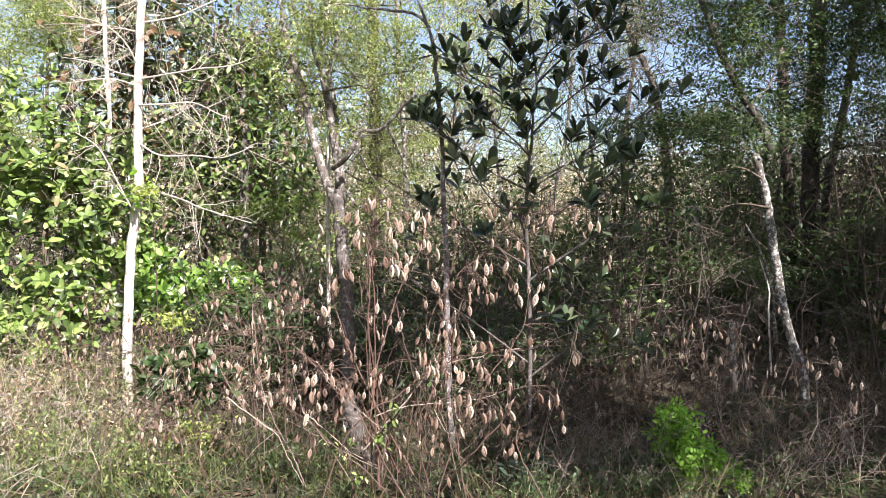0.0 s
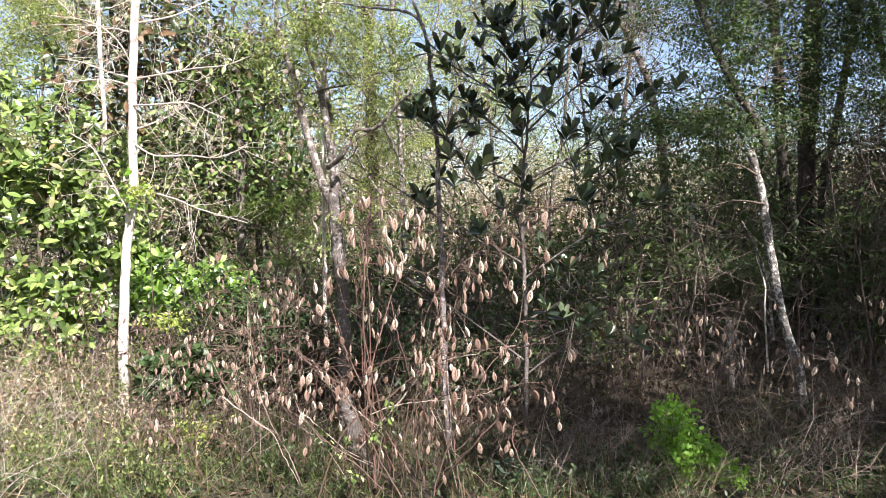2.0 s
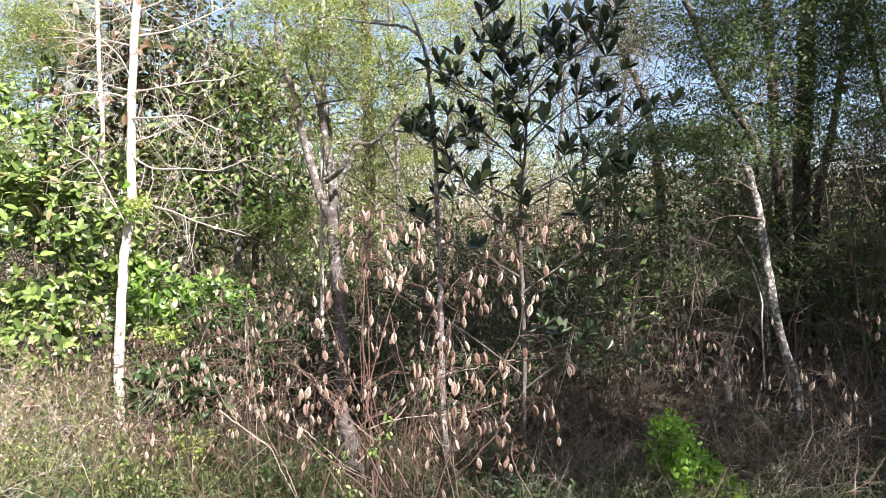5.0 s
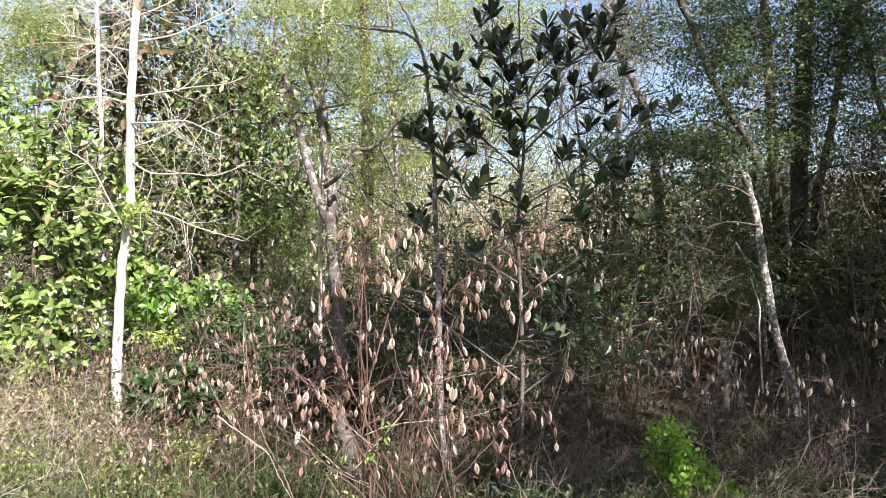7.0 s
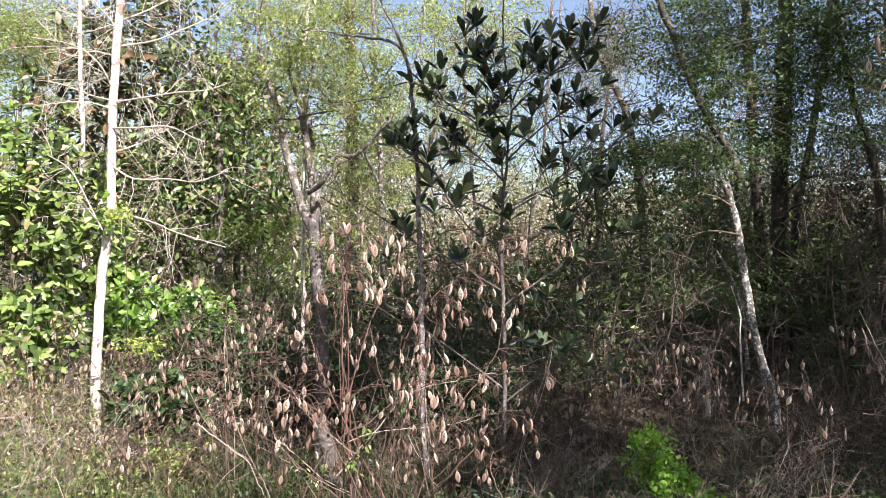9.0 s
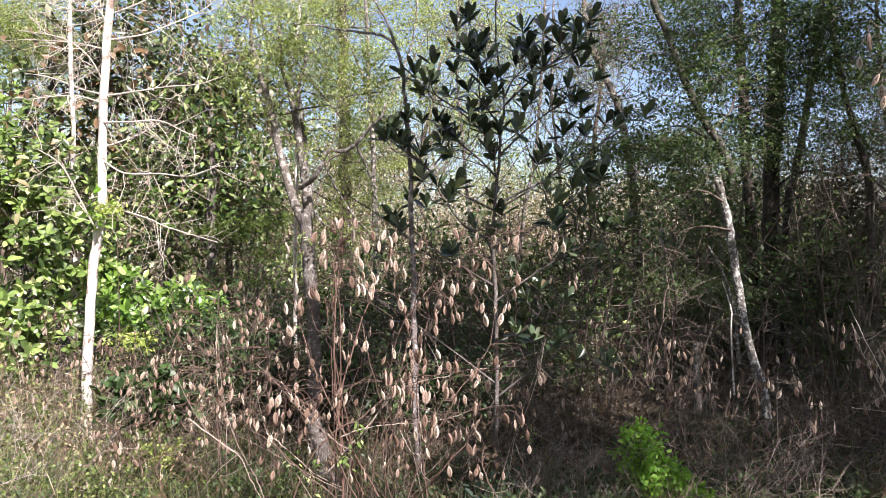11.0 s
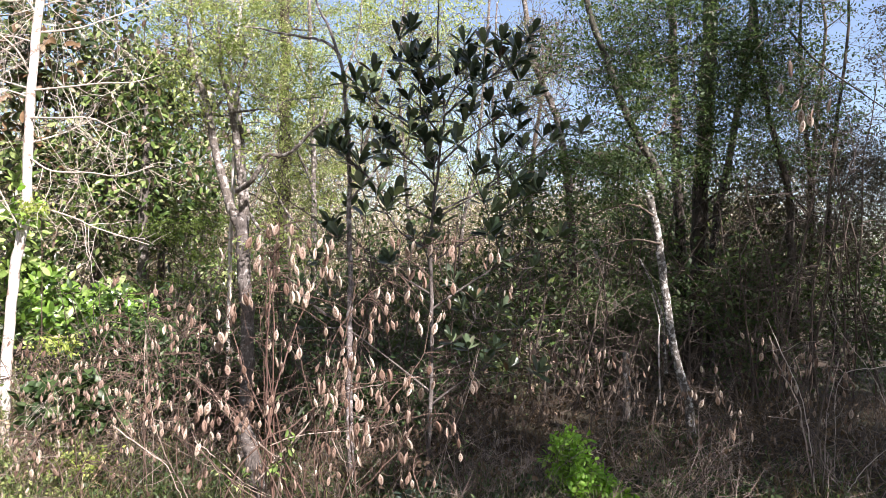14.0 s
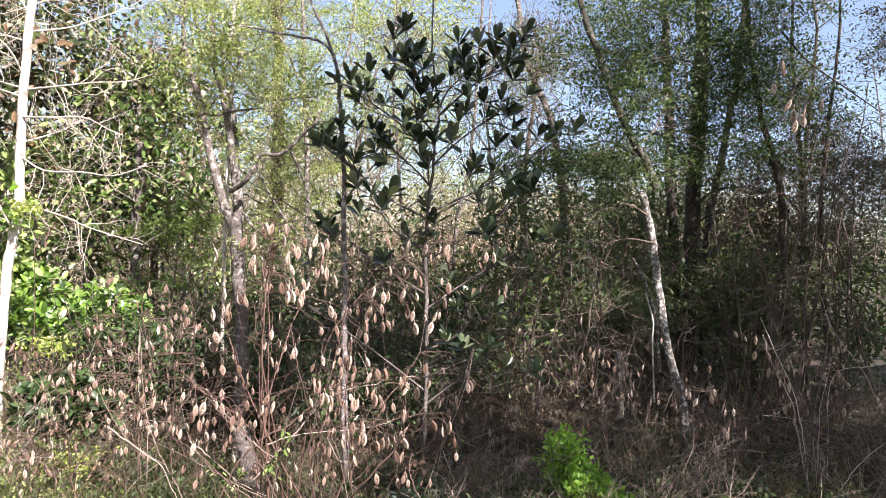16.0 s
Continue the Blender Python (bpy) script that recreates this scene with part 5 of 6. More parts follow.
    foliage = leaf_material("glossy_dark_foliage", GLOSSY_STOPS, rough=0.32, sheen=0.8, through_light=0.12)
    rest = Shape()
    count = 0
    for tips in top + upper + middle + low:
        tips = np.array(tips)
        more = tips[rng.uniform(0, 1, len(tips)) < 0.3]
        tips = np.vstack([tips, more + rng.normal(0, 1, (len(more), 3)) * (0.06, 0.16, 0.05) - (0, 0, 0.05)])
        mid = tips.mean(0)
        reach = math.hypot(mid[0] - 0.54, 0.25)
        k = int(np.argmin(np.abs(path[:, 2] - (mid[2] - 0.12 - 0.55 * reach))))
        s = Shape()
        held = []
        limb = smooth_path([path[k], path[k] * 0.5 + mid * 0.5 + (0, 0, -0.05) + rng.normal(0, 0.03, 3), mid + (0, 0, -0.06)], 6)
        s.tube(limb, taper(limb, 0.008, 0.004), 6)
        for p in tips:
            j = max(2, int(np.argmin(((limb - p) ** 2).sum(1) + (limb[:, 2] > p[2] - 0.03) * 0.05)) - 2)
            way = unit(unit(p - limb[j]) * 0.6 + (0, -0.25, 0.9) + rng.normal(0, 0.28, 3))
            tw = smooth_path([limb[j], (limb[j] + p) / 2 + (0, 0, -0.02) + rng.normal(0, 0.02, 3), p - way * 0.03, p], 3)
            s.tube(tw, taper(tw, 0.0036, 0.003), 5)
            n = rng.integers(7, 11)
            big = rng.uniform(0.85, 1.12) * (1.0 if p[2] > 1.5 else 0.85)
            for q in range(n):
                ang = q * 2.4 + rng.uniform(-0.35, 0.35)
                side = unit(np.cross(way, (0.3, 0.2, 1)) * math.cos(ang) + np.cross(way, np.cross(way, (0.3, 0.2, 1))) * math.sin(ang))
                lean = 0.25 + 1.15 * (1 - q / n) + rng.uniform(-0.25, 0.35)
                d = unit(way * math.cos(lean) + side * math.sin(lean))
                size = rng.uniform(0.095, 0.14) * big
                up = unit(np.cross(np.cross(d, way), d))
                root = p - way * (0.035 * (1 - q / n))
                if count < 300:
                    lf = new("leaf", meshes[rng.integers(0, 3)])
                    held.append(lf)
                    sd = np.cross(up, d)
                    m = Matrix(((d[0], sd[0], up[0], root[0]), (d[1], sd[1], up[1], root[1]), (d[2], sd[2], up[2], root[2]), (0, 0, 0, 1)))
                    lf.matrix_basis = m @ Matrix.Diagonal((size, size, size, 1))
                    count += 1
                else:
                    rest.leaves([root], [d], [up], size, size, "oval")
        branch = part("branch", s, MOTTLED_BARK, t)
        for lf in held:
            lf.parent = branch
    part("foliage", rest, foliage, t, kind="stuff")


glossy_tree()


# ---- dry shrubs with hanging papery pods ----
def pod_mesh(name, wide, gape):
    """A flat papery pod hanging from its stalk: pale rims that have parted round a brown lining with two seeds."""
    s = Shape()
    rim_out, rim_in, n = [], [], 14
    for i in range(n):
        a = 2 * math.pi * i / n
        z = -0.5 + 0.5 * math.cos(a)
        w = wide * math.sin(a) * (0.35 + 0.65 * abs(math.sin(a)))
        rim_out.append((w, z))
        rim_in.append((w * 0.42, -0.5 + 0.36 * math.cos(a)))
    v = [(x, -0.03, z) for x, z in rim_out] + [(x, 0.03, z) for x, z in rim_out] + [(x, -gape, z) for x, z in rim_in] + [(x, gape, z) for x, z in rim_in]
    edge, front, behind = [], [], []
    for i in range(n):
        j = (i + 1) % n
        edge += [(i, n + i, n + j, j), (i, j, 2 * n + j, 2 * n + i), (n + j, n + i, 3 * n + i, 3 * n + j)]
        front.append((i, j))
    s.add(v, [edge], 0)
    # lining, set back between the rims, with seeds
    lining = [(x * 1.02, 0.0, z) for x, z in rim_in]
    s.add(lining, [[tuple(range(n))]], 1)
    for zc in (-0.36, -0.62):
        s.add([(0, -gape * 0.9, zc), (0.07, 0, zc), (0, 0, zc + 0.09), (-0.07, 0, zc), (0, 0, zc - 0.09), (0, gape * 0.9, zc)],
              [[(0, 1, 2), (0, 2, 3), (0, 3, 4), (0, 4, 1), (5, 2, 1), (5, 3, 2), (5, 4, 3), (5, 1, 4)]], 0)
    # stalk and beak
    s.tube([(0, 0, 0.35), (0.03, 0, 0.18), (0, 0, 0), (0, 0, -0.02)], 0.018, 4)
    s.tube([(0, 0, -0.98), (0.01, 0, -1.1)], [0.02, 0.006], 4)
    return s.mesh(name, [POD_RIM, POD_INNER])


PODS = [pod_mesh("pod", 0.22, 0.07), pod_mesh("pod", 0.26, 0.05), pod_mesh("pod", 0.18, 0.09), pod_mesh("pod", 0.23, 0.1)]


def pod_shrub(seed, label, stems, pods, size=0.057, extra=0, mat=None, r0=0.0042, twig_count=4, twig_len=0.33):
    rng = np.random.default_rng(seed)
    t = thing("pod_shrub", label, "shrub", "dry shrubs with hanging pods", at=stems[0][0])
    pts_all, stem_parts = [], []
    for q in stems:
        s = Shape()
        line = smooth_path(q, 6)
        line += (rng.normal(0, 0.12, 3) * (1, 1, 0))[None] * np.linspace(1, 0, len(line))[:, None] ** 2
        line[1:] += np.cumsum(rng.normal(0, 0.004, (len(line) - 1, 3)), axis=0)
        s.tube(line, taper(line, r0, 0.002), 6)
        side_twigs(rng, s, line, 0.0012, twig_count, twig_len, 2, 0.25, 0.02)
        stem_parts.append(part("stem", s, mat or CANE, t))
        pts_all.append(line)
    allp = np.vstack(pts_all)
    whose = np.concatenate([np.full(len(q), i) for i, q in enumerate(pts_all)])
    pods = [np.array(p) for p in pods]
    for _ in range(extra):
        line = pts_all[rng.integers(0, len(pts_all))]
        p = line[rng.integers(int(len(line) * 0.35), len(line))] + rng.normal(0, 1, 3) * (0.17, 0.12, 0.08) - (0, 0, 0.06)
        for _ in range(rng.choice((1, 1, 2, 3))):
            pods.append(p + rng.normal(0, 1, 3) * (0.028, 0.025, 0.022))
    s = Shape()
    for p in pods:
        z = size * rng.uniform(0.7, 1.2)
        top = p + (0, 0, z * 0.85)
        d2 = ((allp - top) ** 2).sum(1) + (allp[:, 2] < top[2]) * 0.04
        k = int(np.argmin(d2))
        a = allp[k]
        line = smooth_path([a, (a + top) / 2 + (0, 0, 0.03) + rng.normal(0, 0.015, 3), top], 4)
        s.tube(line, taper(line, 0.0022, 0.0013), 3)
        pod = new("pod", PODS[rng.integers(0, len(PODS))])
        pod.parent = stem_parts[whose[k]]
        pod.matrix_basis = pose(*(p + (0, 0, z * 0.5)), rng.normal(0, 9), rng.normal(0, 12), rng.uniform(-55, 55)) @ Matrix.Diagonal((z, z, z, 1))
    part("stalkwork", s, mat or CANE, t, kind="stuff")
    return t


pod_shrub(91, "tall dry reddish shrub hung with pale papery pods", [
    [(-0.38, 3.55, 0.14), (-0.38, 3.55, 0.55), (-0.40, 3.55, 1.00), (-0.40, 3.60, 1.36), (-0.38, 3.65, 1.56)],
    [(-0.38, 3.55, 0.14), (-0.40, 3.50, 0.62), (-0.43, 3.50, 1.00), (-0.42, 3.50, 1.28), (-0.40, 3.50, 1.47)],
    [(-0.36, 3.55, 0.14), (-0.35, 3.60, 0.70), (-0.27, 3.70, 1.09), (-0.16, 3.75, 1.38), (-0.12, 3.80, 1.57)],
    [(-0.38, 3.55, 0.18), (-0.48, 3.50, 0.56), (-0.61, 3.45, 0.77), (-0.71, 3.40, 0.88)],
    [(-0.38, 3.55, 0.21), (-0.52, 3.60, 0.65), (-0.60, 3.65, 0.98), (-0.65, 3.70, 1.21)],
], [
    (-0.37, 3.55, 1.49), (-0.31, 3.45, 1.51), (-0.27, 3.45, 1.48), (-0.24, 3.39, 1.46), (-0.30, 3.56, 1.42),
    (-0.43, 3.72, 1.40), (-0.40, 3.50, 1.36), (-0.43, 3.62, 1.36), (-0.43, 3.85, 1.26), (-0.31, 3.36, 1.29),
    (-0.29, 3.59, 1.37), (-0.22, 3.50, 1.51), (-0.18, 3.38, 1.46), (-0.15, 3.39, 1.51), (-0.14, 3.55, 1.48),
    (-0.11, 3.62, 1.50), (-0.13, 3.47, 1.38), (-0.11, 3.56, 1.36), (-0.16, 3.67, 1.36), (-0.23, 3.60, 1.30),
    (-0.20, 3.69, 1.28), (-0.52, 3.62, 1.23), (-0.49, 3.63, 1.38), (-0.47, 3.84, 1.12), (-0.42, 3.65, 1.10),
    (-0.33, 3.57, 1.14), (-0.42, 3.66, 1.18), (-0.28, 3.40, 1.25), (-0.36, 3.50, 1.06), (-0.61, 3.68, 1.09),
    (-0.62, 3.65, 1.03), (-0.36, 3.80, 0.98), (-0.52, 3.55, 0.88),
], extra=48, r0=0.005, mat=RED_CANE)
pod_shrub(92, "dry shrub with arching canes and clustered pale pods", [
    [(-0.32, 3.50, 0.16), (-0.26, 3.50, 0.48), (-0.15, 3.50, 0.63), (-0.01, 3.50, 0.78), (0.15, 3.50, 0.85), (0.32, 3.50, 0.87), (0.46, 3.50, 0.88), (0.64, 3.60, 0.95)],
    [(-0.27, 3.60, 0.12), (-0.24, 3.60, 0.51), (-0.04, 3.55, 0.59), (0.13, 3.50, 0.64), (0.32, 3.50, 0.67), (0.49, 3.50, 0.69)],
    [(-0.24, 3.60, 0.12), (-0.14, 3.60, 0.88), (-0.01, 3.60, 1.16), (0.16, 3.65, 1.33), (0.34, 3.70, 1.50), (0.52, 3.75, 1.56)],
    [(-0.27, 3.60, 0.12), (-0.18, 3.60, 0.65), (-0.07, 3.60, 0.99), (0.02, 3.60, 1.33), (0.05, 3.60, 1.50)],
], [
    (0.17, 3.32, 1.52), (0.24, 3.86, 1.53), (0.40, 3.72, 1.49), (0.39, 3.38, 1.45), (0.48, 3.77, 1.49),
    (0.49, 3.56, 1.48), (0.46, 3.26, 1.49), (0.20, 3.48, 1.38), (0.27, 3.47, 1.38), (0.32, 3.80, 1.35),
    (0.32, 3.42, 1.37), (0.35, 3.51, 1.33), (0.13, 3.51, 1.27), (0.17, 3.49, 1.25), (0.27, 3.40, 1.27),
    (0.34, 3.58, 1.25), (0.05, 3.72, 1.16), (0.10, 3.65, 1.14), (0.16, 3.40, 1.20), (0.13, 3.37, 1.16),
    (0.09, 3.57, 1.10), (0.17, 3.44, 1.11), (0.19, 3.45, 1.12), (0.21, 3.28, 1.14), (0.32, 3.86, 1.14),
    (0.34, 3.70, 1.14), (0.32, 3.39, 1.11), (0.40, 3.70, 1.13), (0.47, 3.76, 1.13), (0.38, 3.17, 1.14),
    (0.47, 3.46, 1.23), (0.09, 3.49, 1.05), (0.02, 3.65, 1.47),
], extra=44)
pod_shrub(93, "dry shrub with pale split pods near the ground", [
    [(-0.06, 3.40, 0.18), (-0.05, 3.40, 0.48), (-0.04, 3.40, 0.75), (0.00, 3.45, 1.01), (0.03, 3.50, 1.11)],
    [(-0.05, 3.40, 0.18), (0.04, 3.40, 0.48), (0.15, 3.40, 0.67), (0.26, 3.40, 0.83), (0.38, 3.50, 0.95), (0.44, 3.60, 1.16)],
    [(-0.04, 3.40, 0.18), (0.12, 3.30, 0.43), (0.28, 3.30, 0.61), (0.38, 3.30, 0.67)],
    [(-0.08, 3.40, 0.18), (-0.12, 3.40, 0.48), (-0.17, 3.40, 0.75), (-0.23, 3.40, 0.96), (-0.26, 3.50, 1.11)],
], [
    (-0.00, 3.38, 0.95), (0.02, 3.36, 0.96), (-0.02, 3.39, 0.89), (-0.04, 3.68, 0.79), (0.04, 3.73, 0.85),
    (0.04, 3.32, 0.89), (0.09, 3.26, 0.97), (0.02, 3.81, 0.69), (0.04, 3.25, 0.78), (0.06, 3.31, 0.76),
    (-0.06, 3.41, 0.73), (-0.09, 3.47, 0.66), (-0.14, 3.56, 0.66), (-0.03, 3.46, 0.70), (0.14, 3.27, 0.79),
    (0.18, 3.48, 0.72), (0.30, 3.44, 0.80), (0.37, 3.69, 0.74), (0.27, 3.40, 0.84), (0.04, 3.20, 0.68),
    (0.08, 3.24, 0.68), (-0.01, 3.62, 0.50), (0.04, 3.32, 0.59), (0.07, 3.08, 0.66), (0.15, 3.31, 0.57),
    (0.21, 3.40, 0.56), (0.25, 3.58, 0.51), (0.27, 3.24, 0.60), (0.15, 3.50, 0.44), (0.17, 3.52, 0.42),
    (0.15, 3.29, 0.42), (0.28, 3.37, 0.50), (0.02, 3.67, 1.01),
], extra=10)
pod_shrub(94, "low dry shrub with scattered pale pods", [
    [(-0.23, 3.40, 0.18), (-0.19, 3.40, 0.37), (-0.16, 3.40, 0.53), (-0.10, 3.40, 0.64)],
    [(-0.39, 3.40, 0.18), (-0.44, 3.40, 0.43), (-0.52, 3.40, 0.64), (-0.61, 3.45, 0.77), (-0.73, 3.50, 0.84)],
    [(-0.37, 3.40, 0.18), (-0.49, 3.40, 0.34), (-0.66, 3.40, 0.51), (-0.81, 3.50, 0.56)],
    [(0.26, 3.40, 0.16), (0.28, 3.40, 0.37), (0.34, 3.40, 0.48)],
], [
    (-0.09, 3.72, 0.35), (-0.05, 3.58, 0.35), (-0.09, 3.50, 0.35), (-0.16, 3.63, 0.40), (-0.15, 3.43, 0.40),
    (-0.23, 3.44, 0.43), (-0.24, 3.32, 0.39), (0.26, 3.45, 0.35), (0.31, 3.44, 0.35), (0.43, 3.88, 0.20),
    (0.42, 3.42, 0.36), (-0.17, 3.65, 0.45), (-0.09, 3.66, 0.42), (-0.56, 3.42, 0.53), (-0.58, 3.63, 0.50),
    (-0.48, 3.11, 0.66), (-0.74, 3.46, 0.43), (-0.69, 3.58, 0.37), (-0.61, 3.08, 0.48), (-0.19, 3.27, 0.71),
    (-0.30, 3.61, 0.67), (-0.36, 3.41, 0.76), (-0.32, 3.28, 0.75), (-0.38, 3.39, 0.72), (-0.41, 3.37, 0.66),
    (-0.46, 3.56, 0.61), (-0.47, 3.52, 0.71), (-0.54, 3.41, 0.69), (-0.51, 3.35, 0.65), (-0.49, 3.44, 0.62),
    (-0.70, 3.66, 0.61), (-0.65, 3.50, 0.63), (-0.63, 3.55, 0.63),
], extra=4, size=0.05)
slender_shrubs = (
    (95, [[(-1.11, 4.10, 0.07), (-1.10, 4.10, 0.46), (-1.08, 4.10, 0.85), (-1.11, 4.10, 1.18)], [(-1.11, 4.10, 0.07), (-1.18, 4.10, 0.59), (-1.24, 4.10, 1.05)], [(-1.10, 4.10, 0.07), (-0.98, 4.10, 0.59), (-0.92, 4.10, 0.98)]], 84),
    (96, [[(-0.78, 4.05, 0.09), (-0.81, 4.05, 0.54), (-0.84, 4.05, 0.93), (-0.87, 4.05, 1.18)], [(-0.77, 4.05, 0.09), (-0.72, 4.05, 0.54), (-0.68, 4.05, 0.86)]], 26),
    (97, [[(-1.44, 4.00, 0.05), (-1.45, 4.00, 0.36), (-1.50, 4.00, 0.68), (-1.59, 4.00, 0.87)], [(-1.42, 4.00, 0.05), (-1.31, 4.00, 0.43), (-1.24, 4.00, 0.74)], [(-1.44, 4.00, 0.05), (-1.53, 4.00, 0.30), (-1.67, 4.00, 0.43)]], 76),
)
edge_shrubs = (
    (99, [[(-2.52, 5.00, 0.02), (-2.50, 5.00, 0.40), (-2.56, 5.00, 0.78), (-2.60, 5.00, 0.95)], [(-2.52, 5.00, 0.02), (-2.66, 5.00, 0.48), (-2.80, 5.00, 0.84)]], 34),
    (98, [[(-2.10, 4.90, 0.18), (-2.08, 4.90, 0.50), (-2.04, 4.90, 0.84)], [(-2.10, 4.90, 0.18), (-2.26, 4.90, 0.65), (-2.45, 4.90, 0.92)]], 30),
)
for sd, stems, n in slender_shrubs + edge_shrubs:
    pod_shrub(sd, "slender dry shrub with many small pale pods", stems, [], size=0.041, extra=n, r0=0.0032, twig_count=2, twig_len=0.24)
shaded_shrubs = (
    (101, [[(1.21, 5.00, -0.16), (1.17, 5.00, 0.40), (1.09, 5.00, 0.79), (1.05, 5.00, 1.19)], [(1.23, 5.00, -0.16), (1.36, 5.00, 0.40), (1.52, 5.00, 0.79)], [(1.21, 5.00, -0.16), (0.89, 5.00, 0.24), (0.69, 5.00, 0.55)]], 34),
    (102, [[(2.42, 5.60, -0.31), (2.32, 5.60, 0.26), (2.14, 5.60, 0.62), (1.83, 5.60, 0.79)], [(2.44, 5.60, -0.31), (2.59, 5.60, 0.26), (2.81, 5.60, 0.62)]], 34),
    (103, [[(2.98, 4.60, -0.22), (3.05, 4.60, 0.33), (2.97, 4.60, 0.79), (2.78, 4.60, 0.95)], [(2.98, 4.60, -0.22), (2.63, 4.60, 0.25), (2.42, 4.60, 0.56)]], 46),
)
far_shaded_shrubs = (
    (105, [[(1.86, 5.20, -0.10), (1.80, 5.20, 0.36), (1.70, 5.20, 0.82), (1.62, 5.20, 1.05)], [(1.88, 5.20, -0.10), (2.02, 5.20, 0.42), (2.16, 5.20, 0.86)]], 26),
    (106, [[(3.55, 5.20, -0.08), (3.48, 5.20, 0.42), (3.30, 5.20, 0.86)], [(3.56, 5.20, -0.08), (3.70, 5.20, 0.50), (3.92, 5.20, 0.92)]], 46),
)
for sd, stems, n in shaded_shrubs + far_shaded_shrubs:
    pod_shrub(sd, "leafless dry shrub with dull pods in the shade", stems, [], size=0.054, extra=n, r0=0.0045, mat=TWIG_GREY, twig_count=4)
pod_shrub(104, "tall dry shrub with a few pale pods held high", [
    [(2.95, 4.20, -0.09), (2.94, 4.20, 0.28), (2.86, 4.20, 0.50), (2.77, 4.20, 0.85), (2.61, 4.20, 1.14)],
    [(2.93, 4.20, -0.09), (2.96, 4.20, 0.50), (3.00, 4.20, 0.78), (3.11, 4.30, 1.35), (3.27, 4.40, 2.10), (3.17, 4.40, 2.55), (2.84, 4.40, 2.85)],
], [
    (2.78, 4.37, 2.73), (2.58, 4.14, 2.54), (2.78, 4.26, 2.47), (2.97, 4.53, 2.46), (2.95, 4.42, 2.41),
    (2.85, 4.22, 2.41), (2.87, 4.08, 2.44), (2.92, 4.42, 2.37),
], size=0.096, mat=TWIG_GREY)


# ---- long dry canes that lean through the thicket, and sprigs of new leaves ----
def cane(pts, r, seed, label="long dry cane leaning through the thicket", mat=None):
    rng = np.random.default_rng(seed)
    t = thing("dry_cane", label, "cane", "dry canes", at=pts[0])
    s = Shape()
    line = smooth_path(pts, 6)
    line[1:-1] += rng.normal(0, r * 0.5, (len(line) - 2, 3))
    s.tube(line, taper(line, r, r * 0.4), 6)
    side_twigs(rng, s, line, r * 0.35, 4, 0.3, 1, 0.4)
    part("stem", s, mat or CANE, t)


low_canes = (
    ([(-0.76, 3.70, 0.10), (-0.83, 3.70, 0.27), (-0.93, 3.75, 0.42), (-1.01, 3.80, 0.60), (-1.04, 3.80, 0.81), (-1.05, 3.80, 1.01)], 0.006),
    ([(-0.90, 3.75, 0.36), (-1.06, 3.70, 0.49), (-1.16, 3.70, 0.64), (-1.28, 3.75, 0.85)], 0.005),
    ([(-0.31, 3.40, 0.49), (-0.39, 3.40, 0.54), (-0.55, 3.40, 0.68), (-0.65, 3.45, 0.78), (-0.78, 3.50, 0.89)], 0.005),
    ([(-0.35, 3.40, 0.30), (-0.49, 3.40, 0.37), (-0.66, 3.40, 0.47), (-0.91, 3.50, 0.56)], 0.004),
    ([(-0.48, 3.40, 0.24), (-0.60, 3.40, 0.43), (-0.71, 3.40, 0.59), (-0.78, 3.50, 0.75)], 0.004),
    ([(0.05, 3.60, 0.12), (-0.02, 3.60, 0.42), (-0.05, 3.60, 0.51), (-0.09, 3.60, 0.61)], 0.004),
)
middle_canes = (
    ([(0.41, 3.90, 0.02), (0.54, 3.90, 0.45), (0.68, 4.00, 0.81), (0.74, 4.00, 1.12)], 0.005),
    ([(0.77, 4.30, -0.13), (0.68, 4.30, 0.35), (0.85, 4.20, 0.57), (0.95, 4.20, 0.77)], 0.004),
    ([(1.38, 4.40, -0.17), (1.41, 4.40, 0.32), (1.39, 4.40, 0.53), (1.62, 4.50, 0.68), (1.67, 4.50, 0.86)], 0.004),
    ([(-0.35, 3.45, 0.18), (-0.37, 3.45, 0.57), (-0.40, 3.45, 1.01), (-0.39, 3.50, 1.28), (-0.37, 3.55, 1.50)], 0.011),
    ([(-0.39, 3.50, 0.16), (-0.40, 3.50, 0.56), (-0.42, 3.50, 0.95), (-0.45, 3.50, 1.22)], 0.008),
)
side_canes = (
    ([(-2.26, 4.00, -0.02), (-2.32, 4.00, 0.17), (-2.38, 4.00, 0.43), (-2.45, 4.00, 0.65)], 0.005),
    ([(2.96, 4.00, -0.02), (3.03, 4.00, 0.13), (3.17, 4.00, 0.29), (3.40, 4.00, 0.44)], 0.006),
    ([(3.40, 4.20, 0.57), (3.28, 4.20, 0.79), (3.07, 4.20, 1.04), (2.97, 4.20, 1.28)], 0.005),
    ([(2.95, 4.20, -0.09), (2.88, 4.20, 0.36), (2.81, 4.20, 0.64), (2.67, 4.20, 0.92), (2.57, 4.20, 1.12)], 0.008),
    ([(3.72, 4.40, 0.83), (3.47, 4.40, 0.78), (3.27, 4.40, 0.75), (3.19, 4.40, 0.60), (3.20, 4.40, 0.22), (3.19, 4.40, -0.15)], 0.006),
)
